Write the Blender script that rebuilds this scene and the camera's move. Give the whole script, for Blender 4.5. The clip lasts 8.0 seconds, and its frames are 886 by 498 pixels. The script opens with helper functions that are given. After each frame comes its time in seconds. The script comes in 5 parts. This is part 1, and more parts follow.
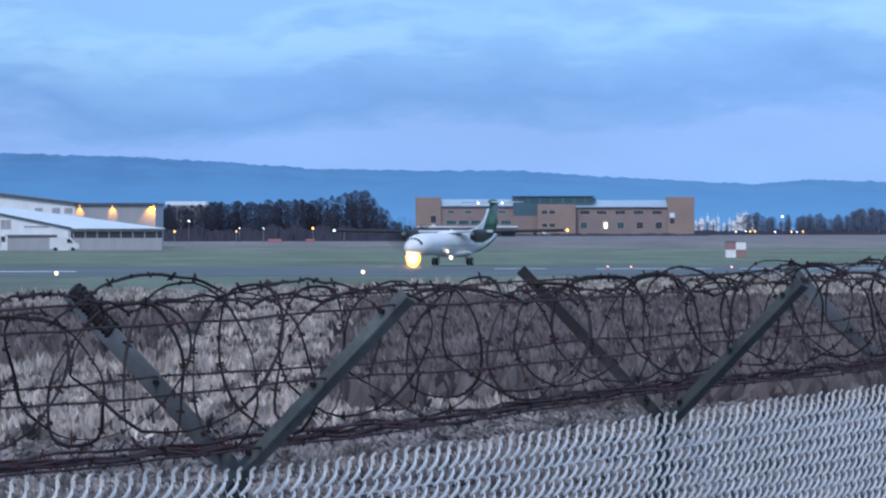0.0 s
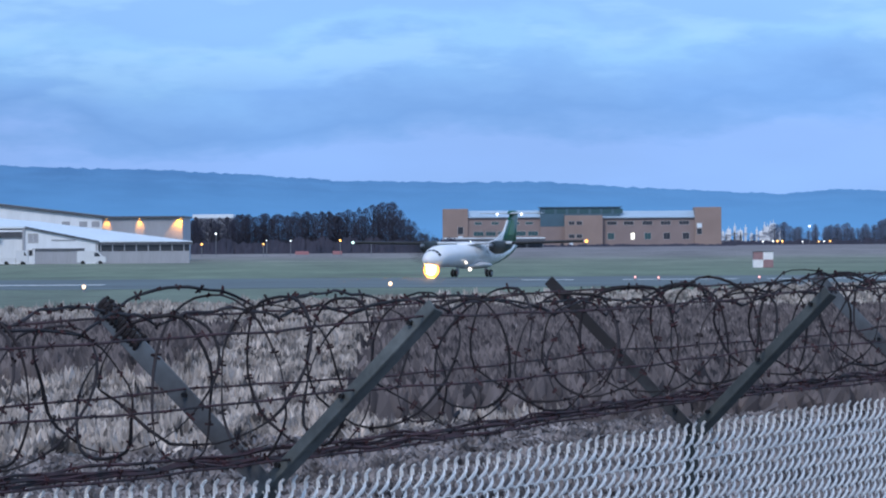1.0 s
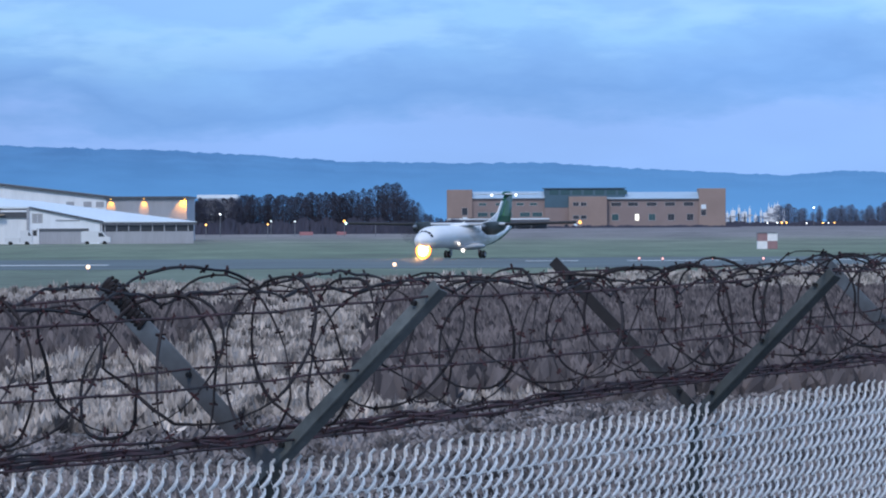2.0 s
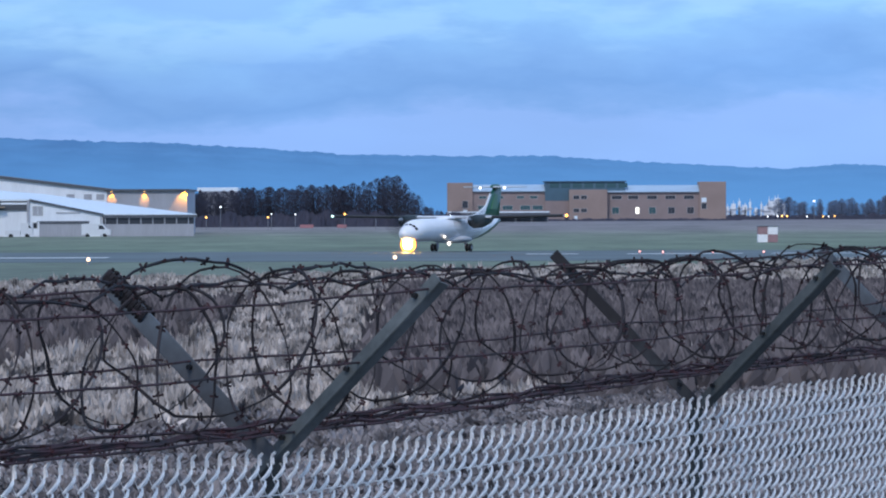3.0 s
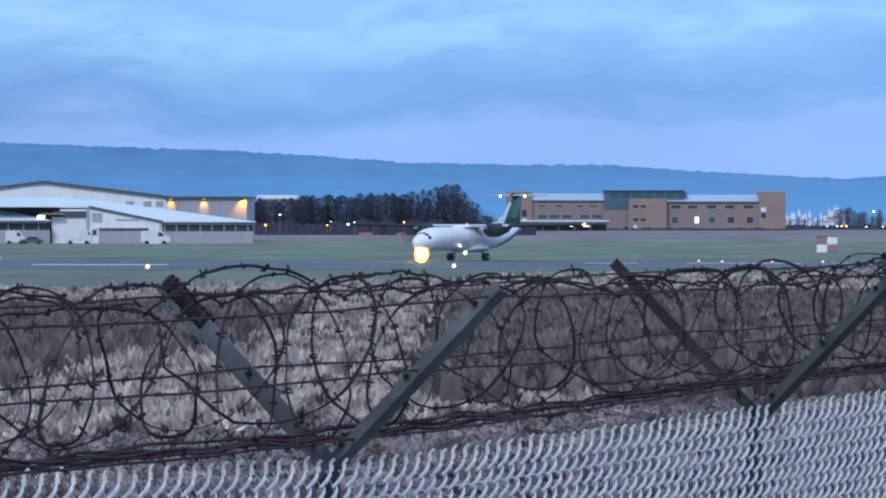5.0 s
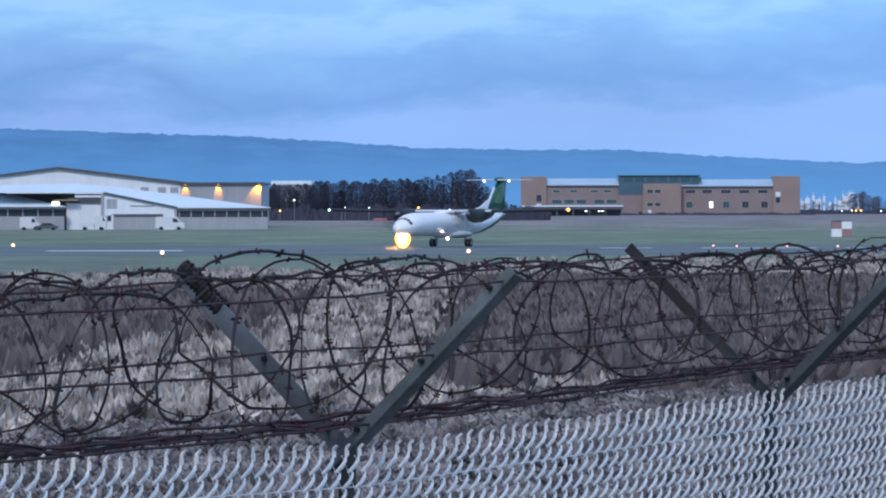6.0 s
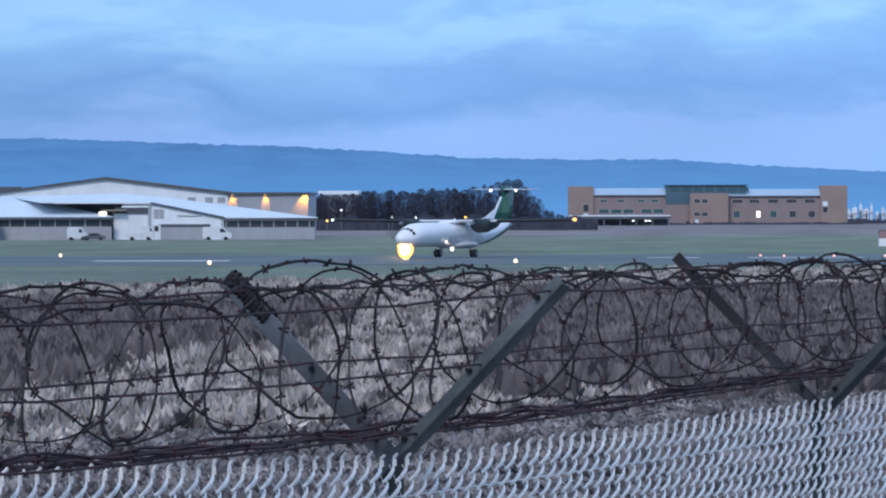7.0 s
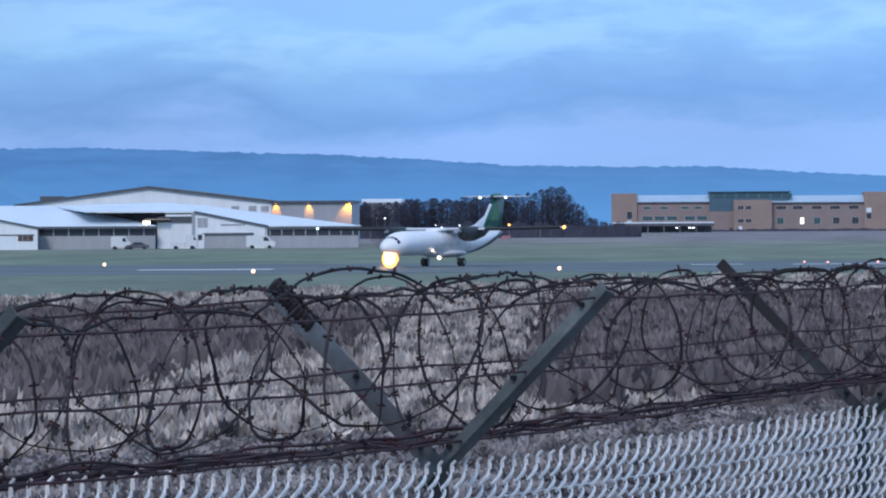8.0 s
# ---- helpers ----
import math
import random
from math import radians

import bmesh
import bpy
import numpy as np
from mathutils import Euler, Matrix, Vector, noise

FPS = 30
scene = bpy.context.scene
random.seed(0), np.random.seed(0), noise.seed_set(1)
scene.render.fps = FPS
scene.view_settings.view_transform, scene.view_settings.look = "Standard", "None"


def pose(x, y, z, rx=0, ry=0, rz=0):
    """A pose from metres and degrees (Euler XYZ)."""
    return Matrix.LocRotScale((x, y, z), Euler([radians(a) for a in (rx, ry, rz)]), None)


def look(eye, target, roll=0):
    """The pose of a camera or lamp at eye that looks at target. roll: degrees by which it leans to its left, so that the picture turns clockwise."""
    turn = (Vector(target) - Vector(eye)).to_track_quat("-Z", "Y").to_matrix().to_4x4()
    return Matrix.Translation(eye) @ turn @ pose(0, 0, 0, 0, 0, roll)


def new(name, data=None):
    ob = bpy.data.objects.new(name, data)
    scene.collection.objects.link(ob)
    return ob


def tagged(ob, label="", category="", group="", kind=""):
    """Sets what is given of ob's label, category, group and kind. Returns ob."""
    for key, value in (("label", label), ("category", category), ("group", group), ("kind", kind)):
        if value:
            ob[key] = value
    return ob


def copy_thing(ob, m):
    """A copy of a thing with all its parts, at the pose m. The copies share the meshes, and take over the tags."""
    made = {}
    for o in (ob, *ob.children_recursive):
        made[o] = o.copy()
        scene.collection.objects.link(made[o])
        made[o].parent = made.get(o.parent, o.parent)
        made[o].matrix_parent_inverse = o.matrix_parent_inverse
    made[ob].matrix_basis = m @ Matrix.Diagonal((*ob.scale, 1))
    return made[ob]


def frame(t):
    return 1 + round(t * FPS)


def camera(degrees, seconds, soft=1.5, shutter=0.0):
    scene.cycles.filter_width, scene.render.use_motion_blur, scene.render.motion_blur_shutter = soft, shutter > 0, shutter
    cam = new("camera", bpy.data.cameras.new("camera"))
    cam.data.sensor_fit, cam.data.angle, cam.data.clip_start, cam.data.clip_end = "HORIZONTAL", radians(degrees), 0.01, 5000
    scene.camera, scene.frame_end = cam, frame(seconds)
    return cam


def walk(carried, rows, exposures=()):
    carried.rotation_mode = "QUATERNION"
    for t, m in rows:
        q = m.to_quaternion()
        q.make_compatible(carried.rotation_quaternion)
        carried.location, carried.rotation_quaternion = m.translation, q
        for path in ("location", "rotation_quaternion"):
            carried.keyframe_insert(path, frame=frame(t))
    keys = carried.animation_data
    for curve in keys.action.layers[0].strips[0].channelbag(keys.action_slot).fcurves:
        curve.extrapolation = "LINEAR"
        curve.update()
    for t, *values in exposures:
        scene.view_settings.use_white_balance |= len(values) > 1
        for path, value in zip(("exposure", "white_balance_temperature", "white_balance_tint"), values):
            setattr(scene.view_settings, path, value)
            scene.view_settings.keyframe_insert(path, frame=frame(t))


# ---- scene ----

# ---------- camera: a hand-held long lens on one spot, panning after the aircraft ----------
FOCAL = 9650.0          # lens, in units of a picture 1568 wide
EYE = (0.0, 0.0, 4.15)
LEVEL = -49.0
cam = camera(math.degrees(2 * math.atan(784 / FOCAL)), 8.0, soft=2.0, shutter=0.7)
# seconds, turn to the right, turn downward (both in lens units), lean
PAN = [
    (0.0, 105.2, -11.9, -0.079),
    (0.5, 71.2, -39.5, -0.215),
    (1.0, 57.1, -32.5, -0.379),
    (1.5, 61.9, 0.3, -0.304),
    (1.7, 49.9, -1.7, -0.304),
    (2.8, 55.4, 15.3, -0.21),
    (3.0, 48.9, 13.8, -0.21),
    (3.5, 41.9, 11.3, -0.115),
    (4.0, 11.3, 8.0, -0.014),
    (4.5, 0.0, 0.0, 0.0),
    (5.0, -55.7, -1.4, 0.047),
    (5.2, -60.1, 11.6, -0.115),
    (6.3, -104.1, 24.9, -0.029),
    (6.5, -133.5, 12.7, -0.05),
    (7.0, -164.7, 7.0, -0.138),
    (7.5, -211.1, -10.1, -0.261),
    (8.0, -241.9, -7.1, -0.365),
]
def eye_at(t):
    """The hand that holds the camera drifts by a few millimetres."""
    return Vector((0.004 - 0.0009 * t, 0.0, EYE[2] + 0.003 - 0.0009 * t))


walk(cam, [(t, look(eye_at(t), eye_at(t) + Vector((u, FOCAL, LEVEL - v)), roll)) for t, u, v, roll in PAN],
     exposures=[(0.0, 0.0), (8.0, 0.0)])

# ---------- sky: dusk under broken cloud, with a weak broad sun behind the cloud ----------
def make_sky():
    w = bpy.data.worlds.new("dusk_sky")
    scene.world = w
    w.use_nodes = True
    nt = w.node_tree
    bg = nt.nodes["Background"]
    N = nt.nodes.new
    tc = N("ShaderNodeTexCoord")
    sky = N("ShaderNodeTexSky")
    sky.sky_type = "NISHITA"
    sky.sun_disc = False
    sky.sun_elevation, sky.sun_rotation = radians(42), radians(SUN_TURN)
    sep = N("ShaderNodeSeparateXYZ")
    nt.links.new(tc.outputs["Generated"], sep.inputs[0])
    # long flat rolls of cloud: noise pulled out along the horizon
    mp = N("ShaderNodeMapping")
    mp.inputs["Scale"].default_value = (26, 26, 75)
    mp.inputs["Location"].default_value = (3.1, 0.4, 1.7)
    nt.links.new(tc.outputs["Generated"], mp.inputs["Vector"])
    nz = N("ShaderNodeTexNoise")
    nz.inputs["Scale"].default_value, nz.inputs["Detail"].default_value, nz.inputs["Roughness"].default_value = 1.0, 5, 0.55
    nt.links.new(mp.outputs["Vector"], nz.inputs["Vector"])
    off = N("ShaderNodeMapRange")
    off.inputs["From Min"].default_value, off.inputs["From Max"].default_value = 0.25, 0.75
    off.inputs["To Min"].default_value, off.inputs["To Max"].default_value = -0.0075, 0.0075
    nt.links.new(nz.outputs["Fac"], off.inputs["Value"])
    add = N("ShaderNodeMath")
    # the cloud rolls rise a little from west to east
    tilt = N("ShaderNodeMath")
    tilt.operation = "MULTIPLY_ADD"
    tilt.inputs[1].default_value = -0.03
    nt.links.new(sep.outputs["X"], tilt.inputs[0])
    nt.links.new(sep.outputs["Z"], tilt.inputs[2])
    nt.links.new(tilt.outputs[0], add.inputs[0])
    nt.links.new(off.outputs["Result"], add.inputs[1])
    ramp = N("ShaderNodeValToRGB")
    lift = N("ShaderNodeMapRange")
    lift.inputs["From Min"].default_value, lift.inputs["From Max"].default_value = 0.0, 0.2
    nt.links.new(add.outputs[0], lift.inputs["Value"])
    nt.links.new(lift.outputs["Result"], ramp.inputs["Fac"])
    els = ramp.color_ramp.elements
    stops = [(0.0, (0.265, 0.48, 0.92)), (0.086, (0.27, 0.48, 0.95)), (0.102, (0.20, 0.42, 0.86)), (0.118, (0.165, 0.38, 0.81)), (0.14, (0.20, 0.435, 0.88)),
             (0.165, (0.235, 0.50, 0.94)), (0.182, (0.30, 0.605, 1.0)), (0.198, (0.265, 0.54, 1.0)), (0.35, (0.29, 0.53, 1.0)), (0.7, (0.33, 0.50, 0.86)), (1.0, (0.37, 0.52, 0.84))]
    while len(els) < len(stops):
        els.new(0.5)
    for e, (p, c) in zip(els, stops):
        e.position, e.color = p, (*c, 1)
    # soft darker bellies
    mp2 = N("ShaderNodeMapping")
    mp2.inputs["Scale"].default_value = (18, 18, 60)
    nt.links.new(tc.outputs["Generated"], mp2.inputs["Vector"])
    nz2 = N("ShaderNodeTexNoise")
    nz2.inputs["Scale"].default_value, nz2.inputs["Detail"].default_value = 1.0, 4
    nt.links.new(mp2.outputs["Vector"], nz2.inputs["Vector"])
    mr = N("ShaderNodeMapRange")
    mr.inputs["From Min"].default_value, mr.inputs["From Max"].default_value = 0.3, 0.7
    mr.inputs["To Min"].default_value, mr.inputs["To Max"].default_value = 0.93, 1.05
    nt.links.new(nz2.outputs["Fac"], mr.inputs["Value"])
    # the cloud thins to the east
    east = N("ShaderNodeMapRange")
    east.inputs["From Min"].default_value, east.inputs["From Max"].default_value = -0.11, 0.11
    east.inputs["To Min"].default_value, east.inputs["To Max"].default_value = 0.92, 1.09
    nt.links.new(sep.outputs["X"], east.inputs["Value"])
    shade = N("ShaderNodeMath")
    shade.operation = "MULTIPLY"
    nt.links.new(mr.outputs["Result"], shade.inputs[0])
    nt.links.new(east.outputs["Result"], shade.inputs[1])
    # pale billows along the upper rolls
    mp3 = N("ShaderNodeMapping")
    mp3.inputs["Scale"].default_value = (30, 30, 120)
    mp3.inputs["Location"].default_value = (1.3, 5.4, 0.2)
    nt.links.new(tc.outputs["Generated"], mp3.inputs["Vector"])
    nz3 = N("ShaderNodeTexNoise")
    nz3.inputs["Scale"].default_value, nz3.inputs["Detail"].default_value, nz3.inputs["Roughness"].default_value = 1.0, 6, 0.5
    nt.links.new(mp3.outputs["Vector"], nz3.inputs["Vector"])
    puff = N("ShaderNodeMapRange")
    puff.interpolation_type = "SMOOTHSTEP"
    puff.inputs["From Min"].default_value, puff.inputs["From Max"].default_value = 0.48, 0.60
    nt.links.new(nz3.outputs["Fac"], puff.inputs["Value"])
    high = N("ShaderNodeMapRange")
    high.inputs["From Min"].default_value, high.inputs["From Max"].default_value = 0.026, 0.034
    high.inputs["To Max"].default_value = 0.75
    nt.links.new(tilt.outputs[0], high.inputs["Value"])
    both = N("ShaderNodeMath")
    both.operation = "MULTIPLY"
    nt.links.new(puff.outputs["Result"], both.inputs[0])
    nt.links.new(high.outputs["Result"], both.inputs[1])
    pale = N("ShaderNodeMix")
    pale.data_type = "RGBA"
    nt.links.new(both.outputs[0], pale.inputs[0])
    nt.links.new(ramp.outputs["Color"], pale.inputs[6])
    pale.inputs[7].default_value = (0.36, 0.66, 1.05, 1)
    mul = N("ShaderNodeVectorMath")
    mul.operation = "SCALE"
    nt.links.new(pale.outputs[2], mul.inputs[0])
    nt.links.new(shade.outputs[0], mul.inputs["Scale"])
    # a trace of the clear sky above the cloud
    tr = N("ShaderNodeVectorMath")
    tr.operation = "SCALE"
    tr.inputs["Scale"].default_value = 0.01
    nt.links.new(sky.outputs["Color"], tr.inputs[0])
    plus = N("ShaderNodeVectorMath")
    nt.links.new(mul.outputs[0], plus.inputs[0])
    nt.links.new(tr.outputs[0], plus.inputs[1])
    tint = N("ShaderNodeVectorMath")
    tint.operation = "MULTIPLY"
    tint.inputs[1].default_value = (0.955, 0.985, 1.03)
    nt.links.new(plus.outputs[0], tint.inputs[0])
    nt.links.new(tint.outputs[0], bg.inputs["Color"])
    bg.inputs["Strength"].default_value = 0.96


SUN_TURN = 196.0
make_sky()
sun = new("sun", bpy.data.lights.new("sun", "SUN"))
sun.data.energy, sun.data.angle, sun.data.color = 1.5, radians(14), (1.0, 0.95, 0.92)
sun.matrix_basis = look((-25, -85, 80), (0, 0, 0))

# ---------- helpers ----------
def part(name, bm, material, parent=None, label=""):
    me = bpy.data.meshes.new(name)
    bm.normal_update()
    bm.to_mesh(me)
    bm.free()
    for m in (material if isinstance(material, (list, tuple)) else [material]):
        me.materials.append(m)
    ob = new(name, me)
    if parent is not None:
        ob.parent = parent
    if label:
        ob["label"] = label
    return ob


def sheet(name, verts, faces, material, parent=None, label="", smooth=False):
    me = bpy.data.meshes.new(name)
    me.from_pydata(verts, [], faces)
    me.materials.append(material)
    if smooth:
        me.polygons.foreach_set("use_smooth", [True] * len(me.polygons))
    me.update()
    ob = new(name, me)
    if parent is not None:
        ob.parent = parent
    if label:
        ob["label"] = label
    return ob


def thing(name, x, y, z, label, category, group="", kind="", rz=0.0):
    e = new(name)
    e.empty_display_size = 0.2
    e.matrix_basis = pose(x, y, z, 0, 0, rz)
    return tagged(e, label, category, group, kind)


def box(bm, x0, x1, y0, y1, z0, z1, bevel=0.0):
    r = bmesh.ops.create_cube(bm, size=1.0, matrix=Matrix.Translation(((x0 + x1) / 2, (y0 + y1) / 2, (z0 + z1) / 2)) @ Matrix.Diagonal((abs(x1 - x0), abs(y1 - y0), abs(z1 - z0), 1)))
    if bevel:
        es = list({e for v in r["verts"] for e in v.link_edges})
        bmesh.ops.bevel(bm, geom=es, offset=bevel, segments=1, affect="EDGES")
    return bm


def boxes(*rows, bevel=0.0):
    bm = bmesh.new()
    for r in rows:
        box(bm, *r, bevel=bevel)
    return bm


def prism(profile, y0, y1):
    """A solid with the outline profile [(x, z)], from y0 back to y1."""
    bm = bmesh.new()
    a = [bm.verts.new((x, y0, z)) for x, z in profile]
    b = [bm.verts.new((x, y1, z)) for x, z in profile]
    bm.faces.new(a)
    bm.faces.new(b[::-1])
    n = len(a)
    for i in range(n):
        bm.faces.new((a[i], b[i], b[(i + 1) % n], a[(i + 1) % n]))
    bmesh.ops.recalc_face_normals(bm, faces=bm.faces)
    return bm


def tubes(lines, radius, sides=4, swell=None):
    """Verts and faces of tubes along polylines; swell: a list of factors for each line, or None."""
    verts, faces = [], []
    for q, line in enumerate(lines):
        pts = [Vector(p) for p in line]
        grow = swell[q] if swell else [1.0] * len(pts)
        base = len(verts)
        for i, p in enumerate(pts):
            d = (pts[min(i + 1, len(pts) - 1)] - pts[max(i - 1, 0)]).normalized()
            a = d.cross(Vector((0.31, 0.84, 0.44))).normalized()
            b = d.cross(a)
            for k in range(sides):
                w = 2 * math.pi * k / sides
                verts.append(p + radius * grow[i] * (math.cos(w) * a + math.sin(w) * b))
        for i in range(len(pts) - 1):
            for k in range(sides):
                k2 = (k + 1) % sides
                faces.append((base + i * sides + k, base + i * sides + k2, base + (i + 1) * sides + k2, base + (i + 1) * sides + k))
    return verts, faces


def loft(rings):
    """Verts and faces of a skin through rings of equal size, closed at both ends."""
    n = len(rings[0])
    verts = [v for r in rings for v in r]
    faces = []
    for i in range(len(rings) - 1):
        for k in range(n):
            k2 = (k + 1) % n
            faces.append((i * n + k, i * n + k2, (i + 1) * n + k2, (i + 1) * n + k))
    faces.append(tuple(range(n))[::-1])
    faces.append(tuple(range((len(rings) - 1) * n, len(rings) * n)))
    return verts, faces


def fixed(ob):
    bm = bmesh.new()
    bm.from_mesh(ob.data)
    bmesh.ops.recalc_face_normals(bm, faces=bm.faces)
    bm.to_mesh(ob.data)
    bm.free()
    return ob


# ---------- materials ----------
def mat(name, color, rough=0.7, metal=0.0, var=0.25, scale=1.0, fine=12.0, bump=0.2, color2=None, spread=0.0, stretch=(1, 1, 1), sharp=0.15, middle=0.5):
    """Paint, stone, soil: a base colour with blotches, grain, relief; spread: difference from piece to piece."""
    m = bpy.data.materials.new(name)
    m.use_nodes = True
    nt = m.node_tree
    b = nt.nodes["Principled BSDF"]
    b.inputs["Roughness"].default_value = rough
    b.inputs["Metallic"].default_value = metal
    tc = nt.nodes.new("ShaderNodeTexCoord")
    mp = nt.nodes.new("ShaderNodeMapping")
    mp.inputs["Scale"].default_value = stretch
    nt.links.new(tc.outputs["Object"], mp.inputs["Vector"])
    n1 = nt.nodes.new("ShaderNodeTexNoise")
    n1.inputs["Scale"].default_value = scale
    n1.inputs["Detail"].default_value = 6
    n2 = nt.nodes.new("ShaderNodeTexNoise")
    n2.inputs["Scale"].default_value = scale * fine
    n2.inputs["Detail"].default_value = 4
    for n in (n1, n2):
        nt.links.new(mp.outputs["Vector"], n.inputs["Vector"])
    c2 = color2 or tuple(c * (1 - var) for c in color)
    ramp = nt.nodes.new("ShaderNodeValToRGB")
    ramp.color_ramp.elements[0].position, ramp.color_ramp.elements[1].position = middle - sharp, middle + sharp
    ramp.color_ramp.elements[0].color = (*c2, 1)
    ramp.color_ramp.elements[1].color = (*color, 1)
    nt.links.new(n1.outputs["Fac"], ramp.inputs["Fac"])
    hsv = nt.nodes.new("ShaderNodeHueSaturation")
    mr = nt.nodes.new("ShaderNodeMapRange")
    mr.inputs["To Min"].default_value, mr.inputs["To Max"].default_value = 1 - var, 1 + var
    nt.links.new(n2.outputs["Fac"], mr.inputs["Value"])
    last = mr.outputs["Result"]
    if spread:
        oi = nt.nodes.new("ShaderNodeObjectInfo")
        m2 = nt.nodes.new("ShaderNodeMapRange")
        m2.inputs["To Min"].default_value, m2.inputs["To Max"].default_value = 1 - spread, 1 + spread
        nt.links.new(oi.outputs["Random"], m2.inputs["Value"])
        mu = nt.nodes.new("ShaderNodeMath")
        mu.operation = "MULTIPLY"
        nt.links.new(last, mu.inputs[0])
        nt.links.new(m2.outputs["Result"], mu.inputs[1])
        last = mu.outputs[0]
    nt.links.new(last, hsv.inputs["Value"])
    nt.links.new(ramp.outputs["Color"], hsv.inputs["Color"])
    nt.links.new(hsv.outputs["Color"], b.inputs["Base Color"])
    if bump:
        bp = nt.nodes.new("ShaderNodeBump")
        bp.inputs["Strength"].default_value = bump
        bp.inputs["Distance"].default_value = 0.02
        nt.links.new(n2.outputs["Fac"], bp.inputs["Height"])
        nt.links.new(bp.outputs["Normal"], b.inputs["Normal"])
    return m


def island_mat(name, dark, light, rough=0.85, large=0.03, stretch=(1, 1, 1)):
    """Grass and twigs: colour from blade to blade and in wide patches."""
    m = bpy.data.materials.new(name)
    m.use_nodes = True
    nt = m.node_tree
    b = nt.nodes["Principled BSDF"]
    b.inputs["Roughness"].default_value = rough
    geo = nt.nodes.new("ShaderNodeNewGeometry")
    tc = nt.nodes.new("ShaderNodeTexCoord")
    n = nt.nodes.new("ShaderNodeTexNoise")
    n.inputs["Scale"].default_value = large
    n.inputs["Detail"].default_value = 4
    mp = nt.nodes.new("ShaderNodeMapping")
    mp.inputs["Scale"].default_value = stretch
    nt.links.new(tc.outputs["Object"], mp.inputs["Vector"])
    nt.links.new(mp.outputs["Vector"], n.inputs["Vector"])
    ma = nt.nodes.new("ShaderNodeMath")
    ma.operation = "MULTIPLY_ADD"
    ma.inputs[1].default_value = 0.55
    nt.links.new(geo.outputs["Random Per Island"], ma.inputs[0])
    m2 = nt.nodes.new("ShaderNodeMapRange")
    m2.inputs["From Min"].default_value, m2.inputs["From Max"].default_value = 0.35, 0.65
    m2.inputs["To Min"].default_value, m2.inputs["To Max"].default_value = -0.15, 0.6
    nt.links.new(n.outputs["Fac"], m2.inputs["Value"])
    nt.links.new(m2.outputs["Result"], ma.inputs[2])
    ramp = nt.nodes.new("ShaderNodeValToRGB")
    ramp.color_ramp.elements[0].color = (*dark, 1)
    ramp.color_ramp.elements[1].color = (*light, 1)
    nt.links.new(ma.outputs[0], ramp.inputs["Fac"])
    nt.links.new(ramp.outputs["Color"], b.inputs["Base Color"])
    return m


def glow(name, color, strength):
    m = bpy.data.materials.new(name)
    m.use_nodes = True
    b = m.node_tree.nodes["Principled BSDF"]
    b.inputs["Base Color"].default_value = (*color, 1)
    b.inputs["Emission Color"].default_value = (*color, 1)
    b.inputs["Emission Strength"].default_value = strength
    return m


def glass_mat(name, color, rough=0.08):
    m = bpy.data.materials.new(name)
    m.use_nodes = True
    b = m.node_tree.nodes["Principled BSDF"]
    b.inputs["Base Color"].default_value = (*color, 1)
    b.inputs["Roughness"].default_value = rough
    b.inputs["IOR"].default_value = 1.5
    return m

ASPHALT = mat("asphalt", (0.115, 0.148, 0.152), 0.75, var=0.3, scale=0.05, fine=40)
WHITE_PAINT = mat("white_road_paint", (0.75, 0.76, 0.74), 0.6, var=0.15, scale=0.4)
GALV = mat("galvanised_wire", (0.97, 0.93, 0.88), 0.42, metal=0.1, var=0.18, scale=8, fine=9, bump=0.0)
POST = mat("weathered_green_steel", (0.028, 0.033, 0.034), 0.6, metal=0.1, var=0.35, scale=5, fine=12, bump=0.08, color2=(0.125, 0.14, 0.14))
DARK_POST = mat("dark_green_steel", (0.020, 0.024, 0.025), 0.65, metal=0.1, var=0.35, scale=5, fine=12, bump=0.08, color2=(0.065, 0.075, 0.075))
RUSTY_POST = mat("rust_stained_steel", (0.014, 0.012, 0.014), 0.75, metal=0.0, var=0.4, scale=5, fine=9, bump=0.08, color2=(0.045, 0.05, 0.056), sharp=0.08, middle=0.42)
BARE_POST = mat("flaking_grey_steel", (0.11, 0.135, 0.16), 0.7, metal=0.0, var=0.3, scale=4, fine=9, bump=0.08, color2=(0.045, 0.045, 0.05), sharp=0.12)
OLD_WIRE = mat("weathered_wire", (0.012, 0.009, 0.011), 0.8, metal=0.1, var=0.3, scale=4.0, fine=7, bump=0.0, color2=(0.034, 0.026, 0.029), sharp=0.05, middle=0.46)
RUST = mat("rusty_barbed_wire", (0.014, 0.010, 0.012), 0.85, metal=0.0, var=0.4, scale=14, fine=6, bump=0.0, color2=(0.062, 0.020, 0.024))
BOLT = mat("dark_bolt_steel", (0.02, 0.02, 0.022), 0.5, metal=0.6, scale=30)


# ---------- ground: one sheet to the horizon ----------
def ground_height(x, y):
    z = 1.35 * (1 - min(1.0, max(0.0, (y - 22) / 50.0))) ** 1.6 if y < 72 else 0.0
    if y > 900:
        z += 1.25 * min(1.0, (y - 900) / 1100.0)
    return z


